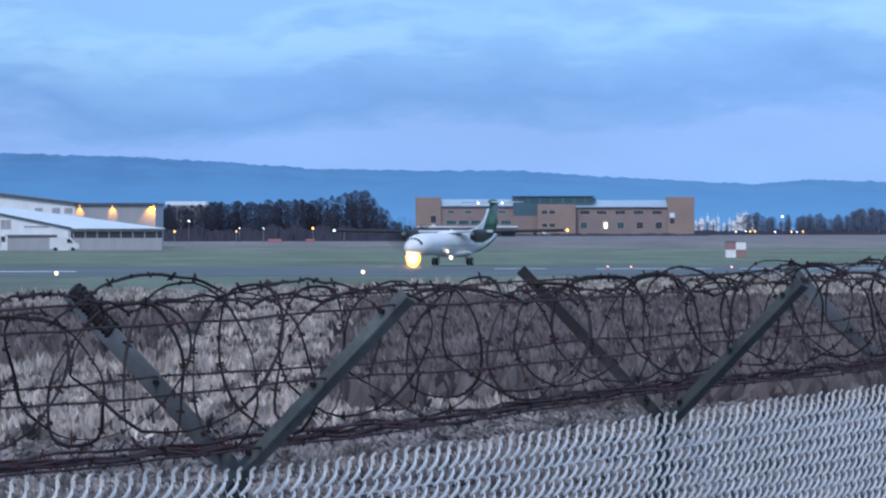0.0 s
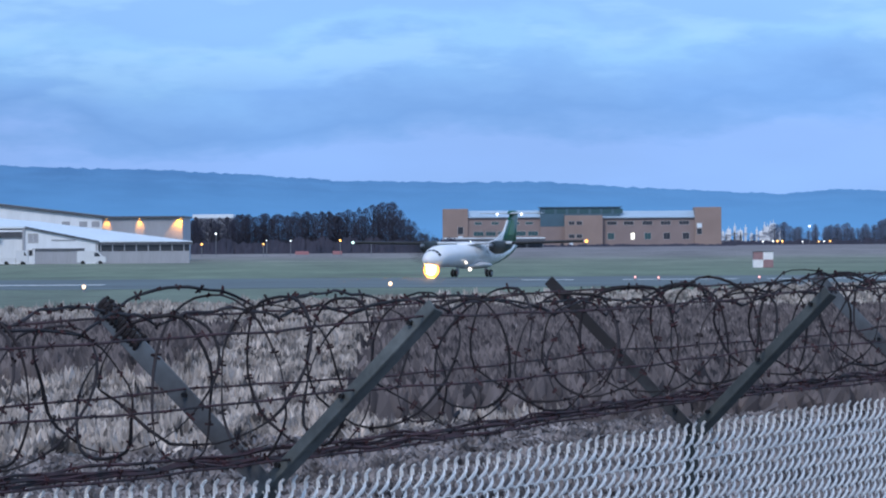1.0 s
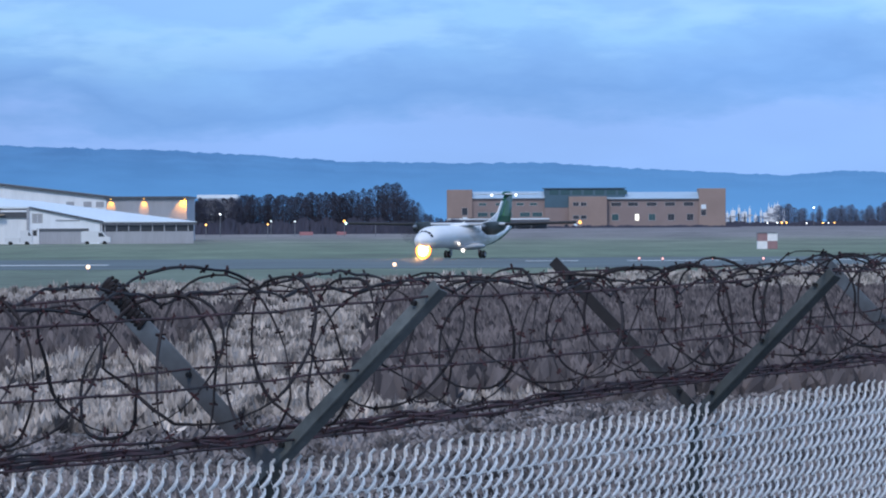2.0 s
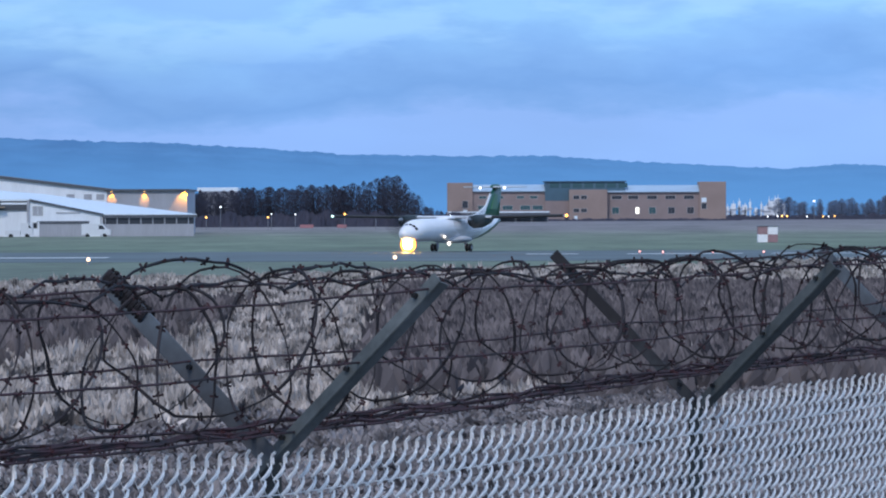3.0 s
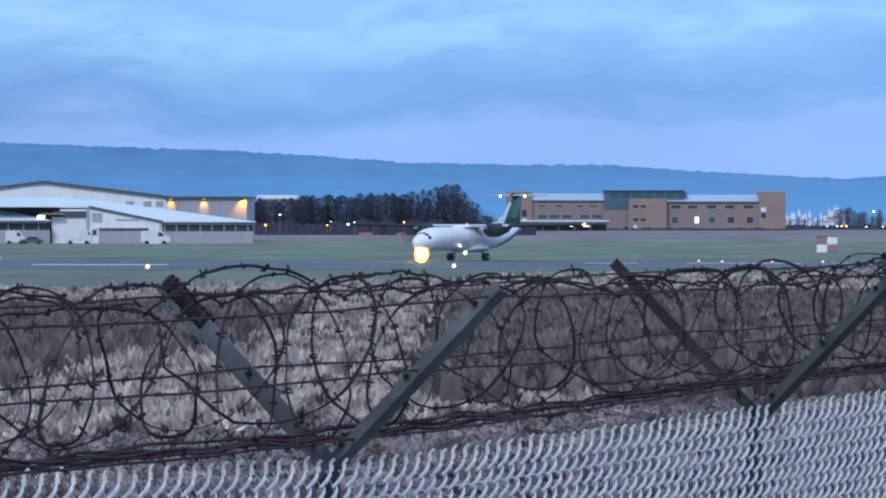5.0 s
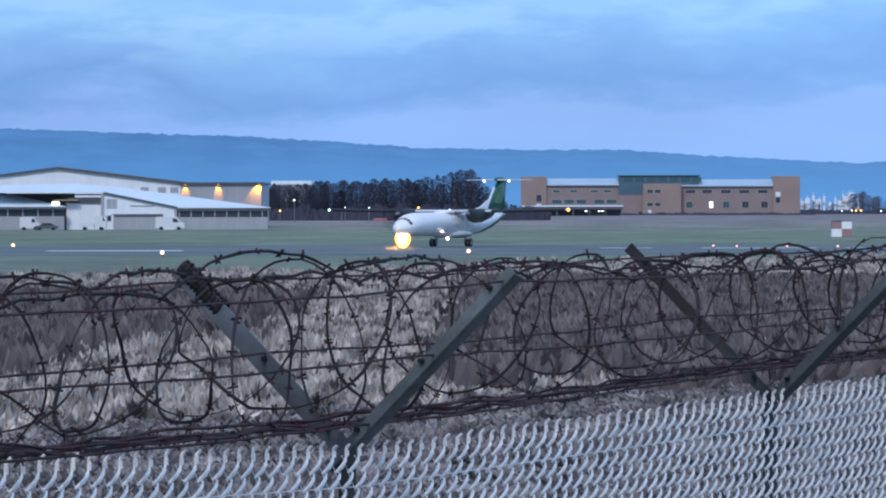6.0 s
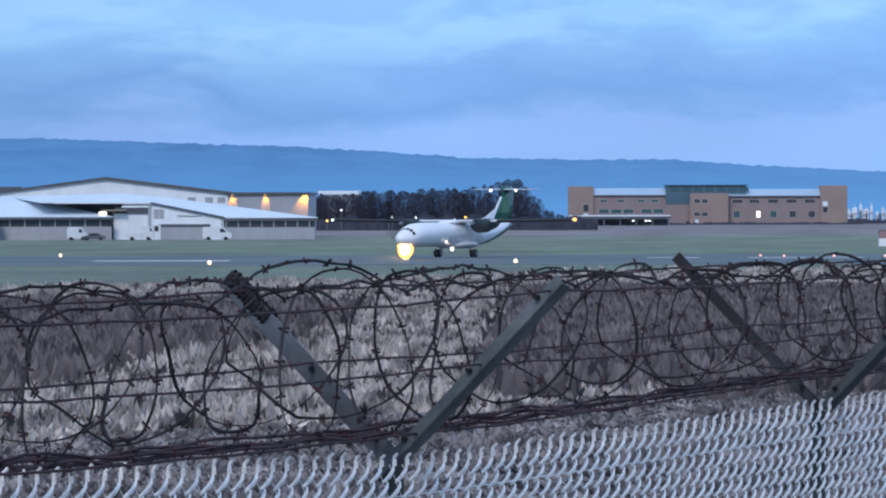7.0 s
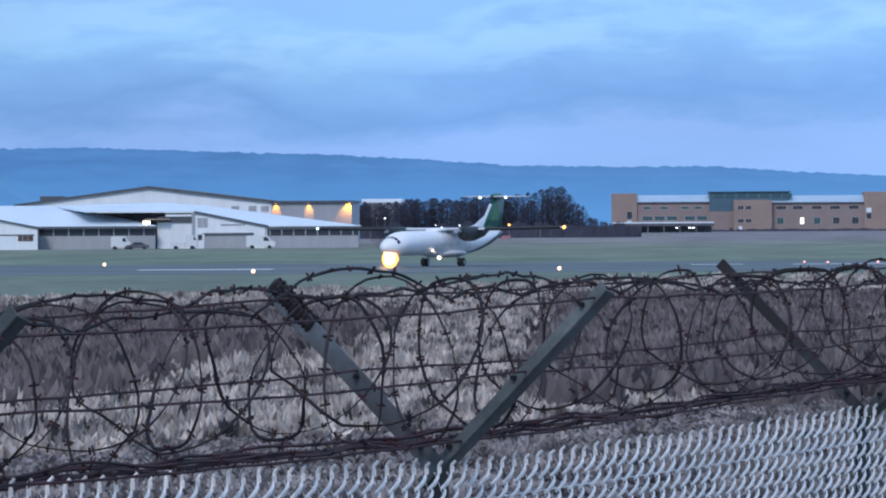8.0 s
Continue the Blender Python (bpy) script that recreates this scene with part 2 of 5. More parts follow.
def make_ground():
    ys = [-3000, -800, -200, -60, -20, 0, 8, 16, 22, 27, 32, 38, 45, 52, 60, 72, 90, 120, 160, 220, 300, 400, 500, 620, 760, 900, 1050, 1250, 1500, 1750, 2000, 2600, 3400, 4600, 4950]
    xs = [-4500, -2500, -1200, -600, -300, -150, -80, -40, -20, -8, 0, 8, 20, 40, 80, 150, 300, 600, 1200, 2500, 4500]
    verts = [(x, y, ground_height(x, y)) for y in ys for x in xs]
    n = len(xs)
    faces = [(j * n + i, j * n + i + 1, (j + 1) * n + i + 1, (j + 1) * n + i) for j in range(len(ys) - 1) for i in range(n - 1)]
    m = bpy.data.materials.new("airfield_grass")
    m.use_nodes = True
    nt = m.node_tree
    b = nt.nodes["Principled BSDF"]
    b.inputs["Roughness"].default_value = 0.95
    N, L = nt.nodes.new, nt.links.new
    tc = N("ShaderNodeTexCoord")
    sep = N("ShaderNodeSeparateXYZ")
    L(tc.outputs["Object"], sep.inputs[0])
    # mown and unmown strips lie across the field
    mp = N("ShaderNodeMapping")
    mp.inputs["Scale"].default_value = (0.012, 0.02, 1)
    L(tc.outputs["Object"], mp.inputs["Vector"])
    wide = N("ShaderNodeTexNoise")
    wide.inputs["Scale"].default_value, wide.inputs["Detail"].default_value = 1.0, 6
    L(mp.outputs["Vector"], wide.inputs["Vector"])
    wob = N("ShaderNodeMath")
    wob.operation = "MULTIPLY_ADD"
    wob.inputs[1].default_value = 160
    L(wide.outputs["Fac"], wob.inputs[0])
    L(sep.outputs["Y"], wob.inputs[2])
    far = N("ShaderNodeMapRange")
    far.inputs["From Min"].default_value, far.inputs["From Max"].default_value = 80, 2080
    L(wob.outputs[0], far.inputs["Value"])
    ramp = N("ShaderNodeValToRGB")
    stops = [(0.0, (0.19, 0.175, 0.17)), (0.04, (0.19, 0.175, 0.17)), (0.055, (0.18, 0.16, 0.145)), (0.13, (0.17, 0.155, 0.14)), (0.155, (0.14, 0.17, 0.125)), (0.27, (0.13, 0.17, 0.115)), (0.36, (0.145, 0.185, 0.12)),
             (0.50, (0.16, 0.185, 0.13)), (0.62, (0.215, 0.195, 0.185)), (1.0, (0.19, 0.17, 0.175))]
    els = ramp.color_ramp.elements
    while len(els) < len(stops):
        els.new(0.5)
    for e, (p, c) in zip(els, stops):
        e.position, e.color = p, (*c, 1)
    L(far.outputs["Result"], ramp.inputs["Fac"])
    fine = N("ShaderNodeTexNoise")
    fine.inputs["Scale"].default_value, fine.inputs["Detail"].default_value = 0.35, 8
    L(tc.outputs["Object"], fine.inputs["Vector"])
    mr = N("ShaderNodeMapRange")
    mr.inputs["From Min"].default_value, mr.inputs["From Max"].default_value = 0.3, 0.7
    mr.inputs["To Min"].default_value, mr.inputs["To Max"].default_value = 0.65, 1.3
    L(fine.outputs["Fac"], mr.inputs["Value"])
    mp3 = N("ShaderNodeMapping")
    mp3.inputs["Scale"].default_value = (0.06, 0.013, 1)
    L(tc.outputs["Object"], mp3.inputs["Vector"])
    streak = N("ShaderNodeTexNoise")
    streak.inputs["Scale"].default_value, streak.inputs["Detail"].default_value = 1.0, 5
    L(mp3.outputs["Vector"], streak.inputs["Vector"])
    mr3 = N("ShaderNodeMapRange")
    mr3.inputs["From Min"].default_value, mr3.inputs["From Max"].default_value = 0.3, 0.7
    mr3.inputs["To Min"].default_value, mr3.inputs["To Max"].default_value = 0.72, 1.32
    L(streak.outputs["Fac"], mr3.inputs["Value"])
    both = N("ShaderNodeMath")
    both.operation = "MULTIPLY"
    L(mr.outputs["Result"], both.inputs[0])
    L(mr3.outputs["Result"], both.inputs[1])
    hsv = N("ShaderNodeHueSaturation")
    L(both.outputs[0], hsv.inputs["Value"])
    L(ramp.outputs["Color"], hsv.inputs["Color"])
    L(hsv.outputs["Color"], b.inputs["Base Color"])
    g = sheet("ground", verts, faces, m, smooth=True)
    return tagged(g, "airfield of dull green and dry brown winter grass", "ground", kind="structure")


make_ground()


def strip(name, x0, x1, y0, y1, z, material, label, category, skew=0.0):
    bm = boxes((x0, x1, y0, y1, z - 0.03, z))
    for v in bm.verts:
        v.co.y += skew * v.co.x
    return tagged(part(name, bm, material), label, category, kind="structure")


strip("runway", -400, 400, 474, 598, 0.02, ASPHALT, "dark grey asphalt runway across the airfield", "runway")
for i, (x0, x1, y0) in enumerate(((-42.5, -29.5, 521), (11.2, 16.5, 550), (21.4, 33, 548), (36, 52, 548), (-92, -60, 521))):
    strip("runway_marking", x0, x1, y0, y0 + (6.5 if x0 < 0 else 4.0), 0.03, WHITE_PAINT, "white painted edge line on the asphalt runway", "road marking")


# ---------- far hills ----------
def make_hills():
    m = bpy.data.materials.new("wooded_hill_painted_haze")
    m.use_nodes = True
    nt = m.node_tree
    b = nt.nodes["Principled BSDF"]
    b.inputs["Roughness"].default_value = 1.0
    N, L = nt.nodes.new, nt.links.new
    tc = N("ShaderNodeTexCoord")
    nz = N("ShaderNodeTexNoise")
    nz.inputs["Scale"].default_value, nz.inputs["Detail"].default_value = 0.02, 8
    L(tc.outputs["Object"], nz.inputs["Vector"])
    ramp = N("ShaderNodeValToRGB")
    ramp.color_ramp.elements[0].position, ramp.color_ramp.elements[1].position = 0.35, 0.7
    # blue of distance, put in as a glow of the hills themselves
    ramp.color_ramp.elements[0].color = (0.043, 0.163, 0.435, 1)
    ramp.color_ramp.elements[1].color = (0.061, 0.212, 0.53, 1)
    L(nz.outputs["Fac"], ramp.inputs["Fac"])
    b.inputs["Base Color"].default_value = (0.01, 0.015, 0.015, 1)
    # haze painted into the glow: paler towards the foot of the hills
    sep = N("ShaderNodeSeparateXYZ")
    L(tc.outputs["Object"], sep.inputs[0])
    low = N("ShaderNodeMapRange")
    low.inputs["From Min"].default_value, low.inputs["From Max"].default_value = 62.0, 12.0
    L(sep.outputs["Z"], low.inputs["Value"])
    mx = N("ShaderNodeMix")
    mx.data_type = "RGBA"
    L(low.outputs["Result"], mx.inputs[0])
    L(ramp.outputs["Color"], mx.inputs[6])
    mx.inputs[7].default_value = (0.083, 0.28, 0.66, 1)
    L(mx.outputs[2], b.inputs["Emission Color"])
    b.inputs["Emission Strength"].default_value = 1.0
    ridge = [(-2400, 150), (-1700, 158), (-1025, 141), (-875, 142), (-679, 134), (-525, 129), (-429, 126), (-279, 117), (-119, 105), (61, 102), (251, 101), (381, 91), (543, 83), (651, 77), (751, 85), (889, 81), (1300, 92), (2400, 80)]
    verts, faces = [], []
    D, nx = 4700.0, 700
    rng = random.Random(5)
    for i in range(nx + 1):
        u = -2300 + 4600 * i / nx
        for (a, za), (c, zc) in zip(ridge, ridge[1:]):
            if a <= u <= c:
                h = za + (zc - za) * (u - a) / (c - a)
                break
        h += 1.5 * noise.noise((u * 0.02, 3, 0)) + 2.2 * noise.noise((u * 0.07, 9, 0)) + rng.uniform(-0.9, 0.9)
        x, z = u / FOCAL * D, EYE[2] + h / FOCAL * D
        verts += [(x * 0.93, D * 0.93, -5), (x * 0.955, D * 0.955, z * 0.45), (x * 0.98, D * 0.98, z * 0.8), (x, D, z), (x * 1.03, D * 1.03, -5)]
    for i in range(nx):
        for k in range(4):
            faces.append((i * 5 + k, (i + 1) * 5 + k, (i + 1) * 5 + k + 1, i * 5 + k + 1))
    tagged(sheet("backdrop", verts, faces, m, smooth=True), "long wooded hills, blue with painted distance haze", "hills", kind="structure")


make_hills()


def make_shoulder():
    m = bpy.data.materials["wooded_hill_painted_haze"].copy()
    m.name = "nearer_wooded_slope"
    # same painted haze, glowing a little weaker on this slope
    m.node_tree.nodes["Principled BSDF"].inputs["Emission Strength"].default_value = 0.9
    verts, faces = [], []
    D, n = 3600.0, 160
    for i in range(n + 1):
        u = -2300 + 1560 * i / n
        h = min(108.0, max(0.0, (-880 - u) * 0.62)) + 2.5 * noise.noise((u * 0.05, 4, 0)) + 4 * noise.noise((u * 0.011, 6, 0))
        x, z = u / FOCAL * D, EYE[2] + h / FOCAL * D
        verts += [(x * 0.95, D * 0.95, -5), (x * 0.975, D * 0.975, z * 0.7), (x, D, z), (x * 1.03, D * 1.03, -5)]
    for i in range(n):
        for k in range(3):
            faces.append((i * 4 + k, (i + 1) * 4 + k, (i + 1) * 4 + k + 1, i * 4 + k + 1))
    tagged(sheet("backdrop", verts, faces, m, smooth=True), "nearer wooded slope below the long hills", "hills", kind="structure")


make_shoulder()

# ---------- security fence ----------
FX, FY = 1.058 / 2.968, 2.773 / 2.968      # along the fence
NX, NY = FY, -FX                            # across it, towards the camera's side
BAY = 2.968
APEX = Vector((-0.305, 11.8, 3.62))
RISE = 0.0083


def fence_point(s, n=0.0, z=0.0):
    """s metres along the fence from the post in view, n across it, z above its top."""
    return Vector((APEX.x + s * FX + n * NX, APEX.y + s * FY + n * NY, APEX.z + s * RISE + 0.016 * min(3.0, max(0.0, -s)) + z))


def wire_point(s, n, z):
    """The wires in the fork slacken a little towards the west, and the lowest lie higher in the east."""
    lift = 0.028 * min(1.0, max(0.0, (s - 0.2) / 1.6)) * max(0.0, 1 - z / 0.2)
    return fence_point(s, n, z + lift - 0.016 * min(3.0, max(0.0, -s)) * min(1.0, z / 0.38))


def mesh_point(s, n, z):
    """The woven wire stands a little higher towards the west."""
    return fence_point(s, n, z + 0.015 * min(3.0, max(0.0, 0.3 - s)))


def angle_iron(length, w=0.045, t=0.006):
    """An L-section along z, its corner on the z axis."""
    bm = boxes((0, w, 0, t, 0, length), (0, t, 0, w, 0, length), bevel=0.0015)
    return bm


def make_post(near_length, near_shift, wrapped=False, pale=False):
    k = thing("fence_post", 0, 0, 0, "dark green angle-iron fence post with forked top carrying barbed wire", "fence post", "posts of the security fence")
    bm = angle_iron(2.40, 0.040)
    for v in bm.verts:
        v.co.z -= 2.40
        v.co.x -= 0.025
    part("upright", bm, DARK_POST, k)
    for side, length, shift in ((1, near_length, near_shift), (-1, 0.575, 0.0)):
        w = 0.031 if side > 0 else 0.046 if wrapped else 0.040 if pale else 0.030
        foot = -0.035 if wrapped and side > 0 else 0.0
        bm = boxes((0, w, 0, 0.006, foot, length), (w - 0.005, w, 0.006, w, foot, length), bevel=0.0015)
        # local x is across the fence, y along it
        for v in bm.verts:
            x, y, z = v.co
            v.co = (x - w / 2, y, z)
            if side < 0:
                v.co.x = -v.co.x
        if side < 0:
            bmesh.ops.reverse_faces(bm, faces=bm.faces)
        else:
            # the near arms are twisted a little, edge on to the road
            bmesh.ops.transform(bm, matrix=Matrix.Rotation(radians(-27), 4, "Z"), verts=bm.verts)
        bmesh.ops.transform(bm, matrix=pose(shift, 0, -0.01, 0, 45 * side, 0), verts=bm.verts)
        a = part("extension_arm", bm, (POST if wrapped else DARK_POST) if side > 0 else BARE_POST if wrapped or pale else RUSTY_POST, k, "angled steel arm of the forked post top")
        for f in (0.12, 0.5, 0.9):
            bm = bmesh.new()
            d = f * 0.56 * length / 0.575
            bmesh.ops.create_cone(bm, cap_ends=True, segments=8, radius1=0.006, radius2=0.006, depth=0.014,
                                  matrix=Matrix.Translation((shift + side * d * 0.7071, -0.004, d * 0.7071)) @ Matrix.Rotation(radians(90), 4, "X"))
            part("bolt", bm, BOLT, a)
        if wrapped and side < 0:
            # the head of the arm is bound round and round with old wire
            spiral = []
            for i in range(121):
                c = Vector((-1, 0, 1)).normalized() * (0.43 + 0.0011 * i)
                r = 0.017 + 0.005 * noise.noise((i * 0.13, 2, 0))
                q = i * math.pi / 5
                spiral.append(c + Vector((0, 0.012, 0)) + Vector((0.7071, 0, 0.7071)) * r * math.cos(q) + Vector((0, 1, 0)) * r * math.sin(q))
            vs, fs = tubes([spiral], 0.0062, 5)
            sheet("wire_binding", vs, fs, OLD_WIRE, a, "rusty wire wound round the arm's head")
    return k


FTURN = math.degrees(math.atan2(NY, NX))
post = make_post(0.573, -0.028, True)
post.matrix_basis = Matrix.Translation(fence_point(0)) @ pose(0, 0, 0, 0, 0, FTURN)
post = make_post(0.535, 0.0)
post.matrix_basis = Matrix.Translation(fence_point(BAY)) @ pose(0, 0, 0, 0, 0, FTURN)
pale_post = make_post(0.535, 0.0, pale=True)
pale_post.matrix_basis = Matrix.Translation(fence_point(1.845 * BAY, 0, -0.03)) @ pose(0, 0, 0, 0, 0, FTURN)
for k in (-2.94, -1.94, -0.94, 2.85, 3.85, 4.85):
    copy_thing(post, Matrix.Translation(fence_point(k * BAY)) @ pose(0, 0, 0, 0, 0, FTURN))


def make_chain_link(s0, s1):
    """A bay of woven wire: zigzag wires hooked into one another, pairs twisted together at the top."""
    p = 0.0362
    n = int(round((s1 - s0) / p))
    rows = 57
    rng = random.Random(int(s0 * 10))
    lines, swell = [], []
    for i in range(n):
        pts, grow = [], []
        sa = s0 + i * p
        wob = rng.uniform(-0.003, 0.003)
        for r in range(rows):
            right = (r + i) % 2 == 0
            s = sa + (p if right else 0) + wob
            z = -0.036 * r - 0.012
            pts.append(mesh_point(s, 0.038 if right else 0.028, z + rng.uniform(-0.0015, 0.0015)))
            grow.append(0.8)
            if r < rows - 1:
                # front strokes lean one way, back strokes the other
                if right:
                    # front strokes bow outwards and hook under at the foot; thickened to look brighter
                    for q, out, g in ((0.30, 0.0070, 1.32), (0.62, 0.0050, 1.42), (0.86, -0.0010, 1.22)):
                        pts.append(mesh_point(sa + p * (1 - q) + wob, 0.033 + out, z - 0.036 * q))
                        grow.append(g)
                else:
                    # thinner wire stands in for the shade that dims the back strokes
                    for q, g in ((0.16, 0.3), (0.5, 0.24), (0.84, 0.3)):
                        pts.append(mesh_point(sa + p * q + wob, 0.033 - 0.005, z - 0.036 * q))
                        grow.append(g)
        if i % 2 == 0:
            # knuckled pair: one end stands up and curls over
            hz = rng.uniform(0.024, 0.034)
            b = pts[0]
            lean = rng.uniform(-0.006, 0.009)
            lines.append([b, b + Vector((0, 0, 0.012)), b + Vector((FX * lean * 0.4 + NX * 0.003, FY * lean * 0.4 + NY * 0.003, hz * 0.7)), b + Vector((FX * lean + NX * 0.010, FY * lean + NY * 0.010, hz))])
            swell.append([1.0] * 4)
            b2 = b + Vector((NX * 0.004, NY * 0.004, 0))
            lines.append([b2, b2 + Vector((0, 0, 0.012)), b2 + Vector((-NX * 0.004, -NY * 0.004, hz * 0.6)), b2 + Vector((FX * lean, FY * lean, hz * 0.85))])
            swell.append([0.9] * 4)
        lines.append(pts)
        swell.append(grow)
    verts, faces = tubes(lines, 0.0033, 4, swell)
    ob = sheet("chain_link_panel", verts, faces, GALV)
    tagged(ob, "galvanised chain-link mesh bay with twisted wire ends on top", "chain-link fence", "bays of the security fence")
    vs, fs = tubes([[mesh_point(s0, 0.03, -0.08), mesh_point(s1, 0.03, -0.08)], [mesh_point(s0, 0.03, -1.05), mesh_point(s1, 0.03, -1.05)]], 0.0013, 4)
    sheet("line_wire", vs, fs, GALV, ob)


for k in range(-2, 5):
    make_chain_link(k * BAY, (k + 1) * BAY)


def barbed(lines, spacing, rng):
    """Two-strand wire with four-point barbs: polylines in, polylines out."""
    out = []
    barbs = []
    for line in lines:
        out.append(line)
        dist = 0.0
        for a, b in zip(line, line[1:]):
            dist += (b - a).length
            if dist > spacing:
                dist = 0.0
                d = (b - a).normalized()
                for q in range(2):
                    r = Vector((rng.uniform(-1, 1), rng.uniform(-1, 1), rng.uniform(-1, 1))).cross(d).normalized() * rng.uniform(0.007, 0.013)
                    c = a + d * 0.006 * q
                    barbs.append([c - r, c, c + r])
    return out, barbs


def make_strand(n, z, label, thick=0.0026, s0=-8.6, s1=14.6):
    rng = random.Random(int(n * 1000) + 77)
    wild = 0.013 if thick > 0.0032 else 0.0
    line = []
    m = 260
    for i in range(m + 1):
        s = s0 + (s1 - s0) * i / m
        sag = -0.012 * math.sin(math.pi * ((s / BAY) % 1.0))
        line.append(wire_point(s, n + (0.004 + wild) * noise.noise((s * 2.3, n * 99, 1)), z + sag + (0.005 + wild) * noise.noise((s * 4.1, z * 70, n * 50))))
    out, barbs = barbed([line], 0.11, rng)
    v, f = tubes(out, thick, 4)
    ob = sheet("barbed_wire_strand", v, f, RUST)
    tagged(ob, label, "barbed wire", "strands of the security fence")
    v, f = tubes(barbs, 0.0020, 3)
    sheet("barb", v, f, RUST, ob)
    ob.children[0]["kind"] = "stuff"


for k in range(6):
    r = random.Random(k + 50)
    make_strand(r.uniform(-0.018, 0.018), 0.07 + r.uniform(-0.008, 0.01), "rusty barbed wire bunched along the bottom of the fork", 0.0034)
for f in (0.12, 0.5, 0.9):
    d = f * 0.56 * 0.7071
    make_strand(d, d + 0.012, "rusty barbed wire strand along the near arms", 0.0030 if f < 0.2 else 0.0026)
    make_strand(-d, d + 0.012, "rusty barbed wire strand along the far arms", 0.0030 if f < 0.2 else 0.0026)


def make_coil(name, seed, s0, s1, pitch, a, b, zc, hand, nc=0.0):
    """A sagging barbed coil lying in the fork of the posts."""
    rng = random.Random(seed)
    turns = int((s1 - s0) / pitch)
    steps = 30
    line = []
    for i in range(turns * steps + 1):
        w = 2 * math.pi * i / steps
        k = i / steps
        s = s0 + k * pitch + 0.22 * noise.noise((k * 0.9, seed, 0.5)) + 0.02 * math.cos(w)
        aa = a * (1 + 0.38 * noise.noise((k * 0.75, seed + 5, 0.2)))
        bb = b * (1 + 0.35 * noise.noise((k * 0.8, seed + 11, 0.7)))
        sw = math.sin(w)
        n = nc + hand * aa * math.copysign(abs(sw) ** 0.85, sw) + 0.06 * noise.noise((k * 2.3, seed, 3.3))
        z = zc + bb * math.cos(w) + 0.03 * noise.noise((k * 1.1, seed, 7.1))
        z = max(z, abs(n) * 0.93 + 0.03)
        top = 0.40 - 0.06 * min(1, max(0, (s - 0.6) / 1.6)) - 0.018 * min(3.0, max(0.0, -s - 0.4)) + 0.075 * noise.noise((s * 1.9, seed, 2.2))
        if z > top:
            z = top + (z - top) * 0.8
        kink = Vector((noise.noise((i * 0.31, seed, 1.1)), noise.noise((i * 0.31, seed, 5.1)), noise.noise((i * 0.31, seed, 9.1)))) * 0.011
        line.append(wire_point(s, n, z) + kink)
    out, barbs = barbed([line], 0.075, rng)
    swell = [[max(0.45, 1.0 + 0.95 * noise.noise((i * 0.23, seed, 4.4))) for i in range(len(line))]]
    v, f = tubes(out, 0.0028, 5, swell)
    ob = sheet(name, v, f, OLD_WIRE)
    tagged(ob, "rusty coiled barbed wire sagging in the forked post tops", "barbed wire", "coils on the security fence")
    v, f = tubes(barbs, 0.0029, 3)
    c = sheet("barb", v, f, RUST, ob)
    c["kind"] = "stuff"


make_coil("barbed_wire_coil", 3, -8.6, 14.0, 0.42, 0.115, 0.160, 0.238, 1)
make_coil("barbed_wire_coil", 8, -8.5, 14.0, 0.50, 0.135, 0.150, 0.240, -1, -0.02)


def make_loose_wire(seed, n0, z0, rise, step):
    """A slack wire that leaps in low arcs along the top of the coils."""
    r = random.Random(seed)
    line, s = [], -7.95
    while s < 13.6:
        span, up = step * r.uniform(0.75, 1.3), rise * r.uniform(0.4, 1.2)
        for i in range(14):
            q = i / 14
            x = s + span * q
            fall = 0.02 * min(3.0, max(0.0, -x - 0.6)) + 0.05 * min(1.0, max(0.0, (x - 0.8) / 1.5))
            line.append(wire_point(x, n0 + 0.07 * noise.noise((x * 1.4, seed, 0)), z0 - fall + up * math.sin(math.pi * q) ** 0.8 + 0.008 * noise.noise((x * 9, seed, 4))))
        s += span
    out, barbs = barbed([line], 0.075, r)
    v, f = tubes(out, 0.0034, 5, [[max(0.6, 1.0 + 0.8 * noise.noise((i * 0.31, seed, 2))) for i in range(len(line))]])
    ob = sheet("loose_barbed_wire", v, f, OLD_WIRE)
    tagged(ob, "slack rusty barbed wire arching over the coils", "barbed wire", "coils on the security fence")
    v, f = tubes(barbs, 0.0030, 3)
    sheet("barb", v, f, RUST, ob)["kind"] = "stuff"


make_loose_wire(5, -0.13, 0.385, 0.045, 0.78)
make_loose_wire(6, 0.02, 0.365, 0.035, 0.55)


# ---------- rough winter grass beyond the fence ----------
def verge(x):
    """Where the dull mown strip behind the fence gives way to tall straw."""
    return min(165.0, max(94.0, 118 + 2.1 * x + 5 * noise.noise((x * 0.5, 0, 0))))


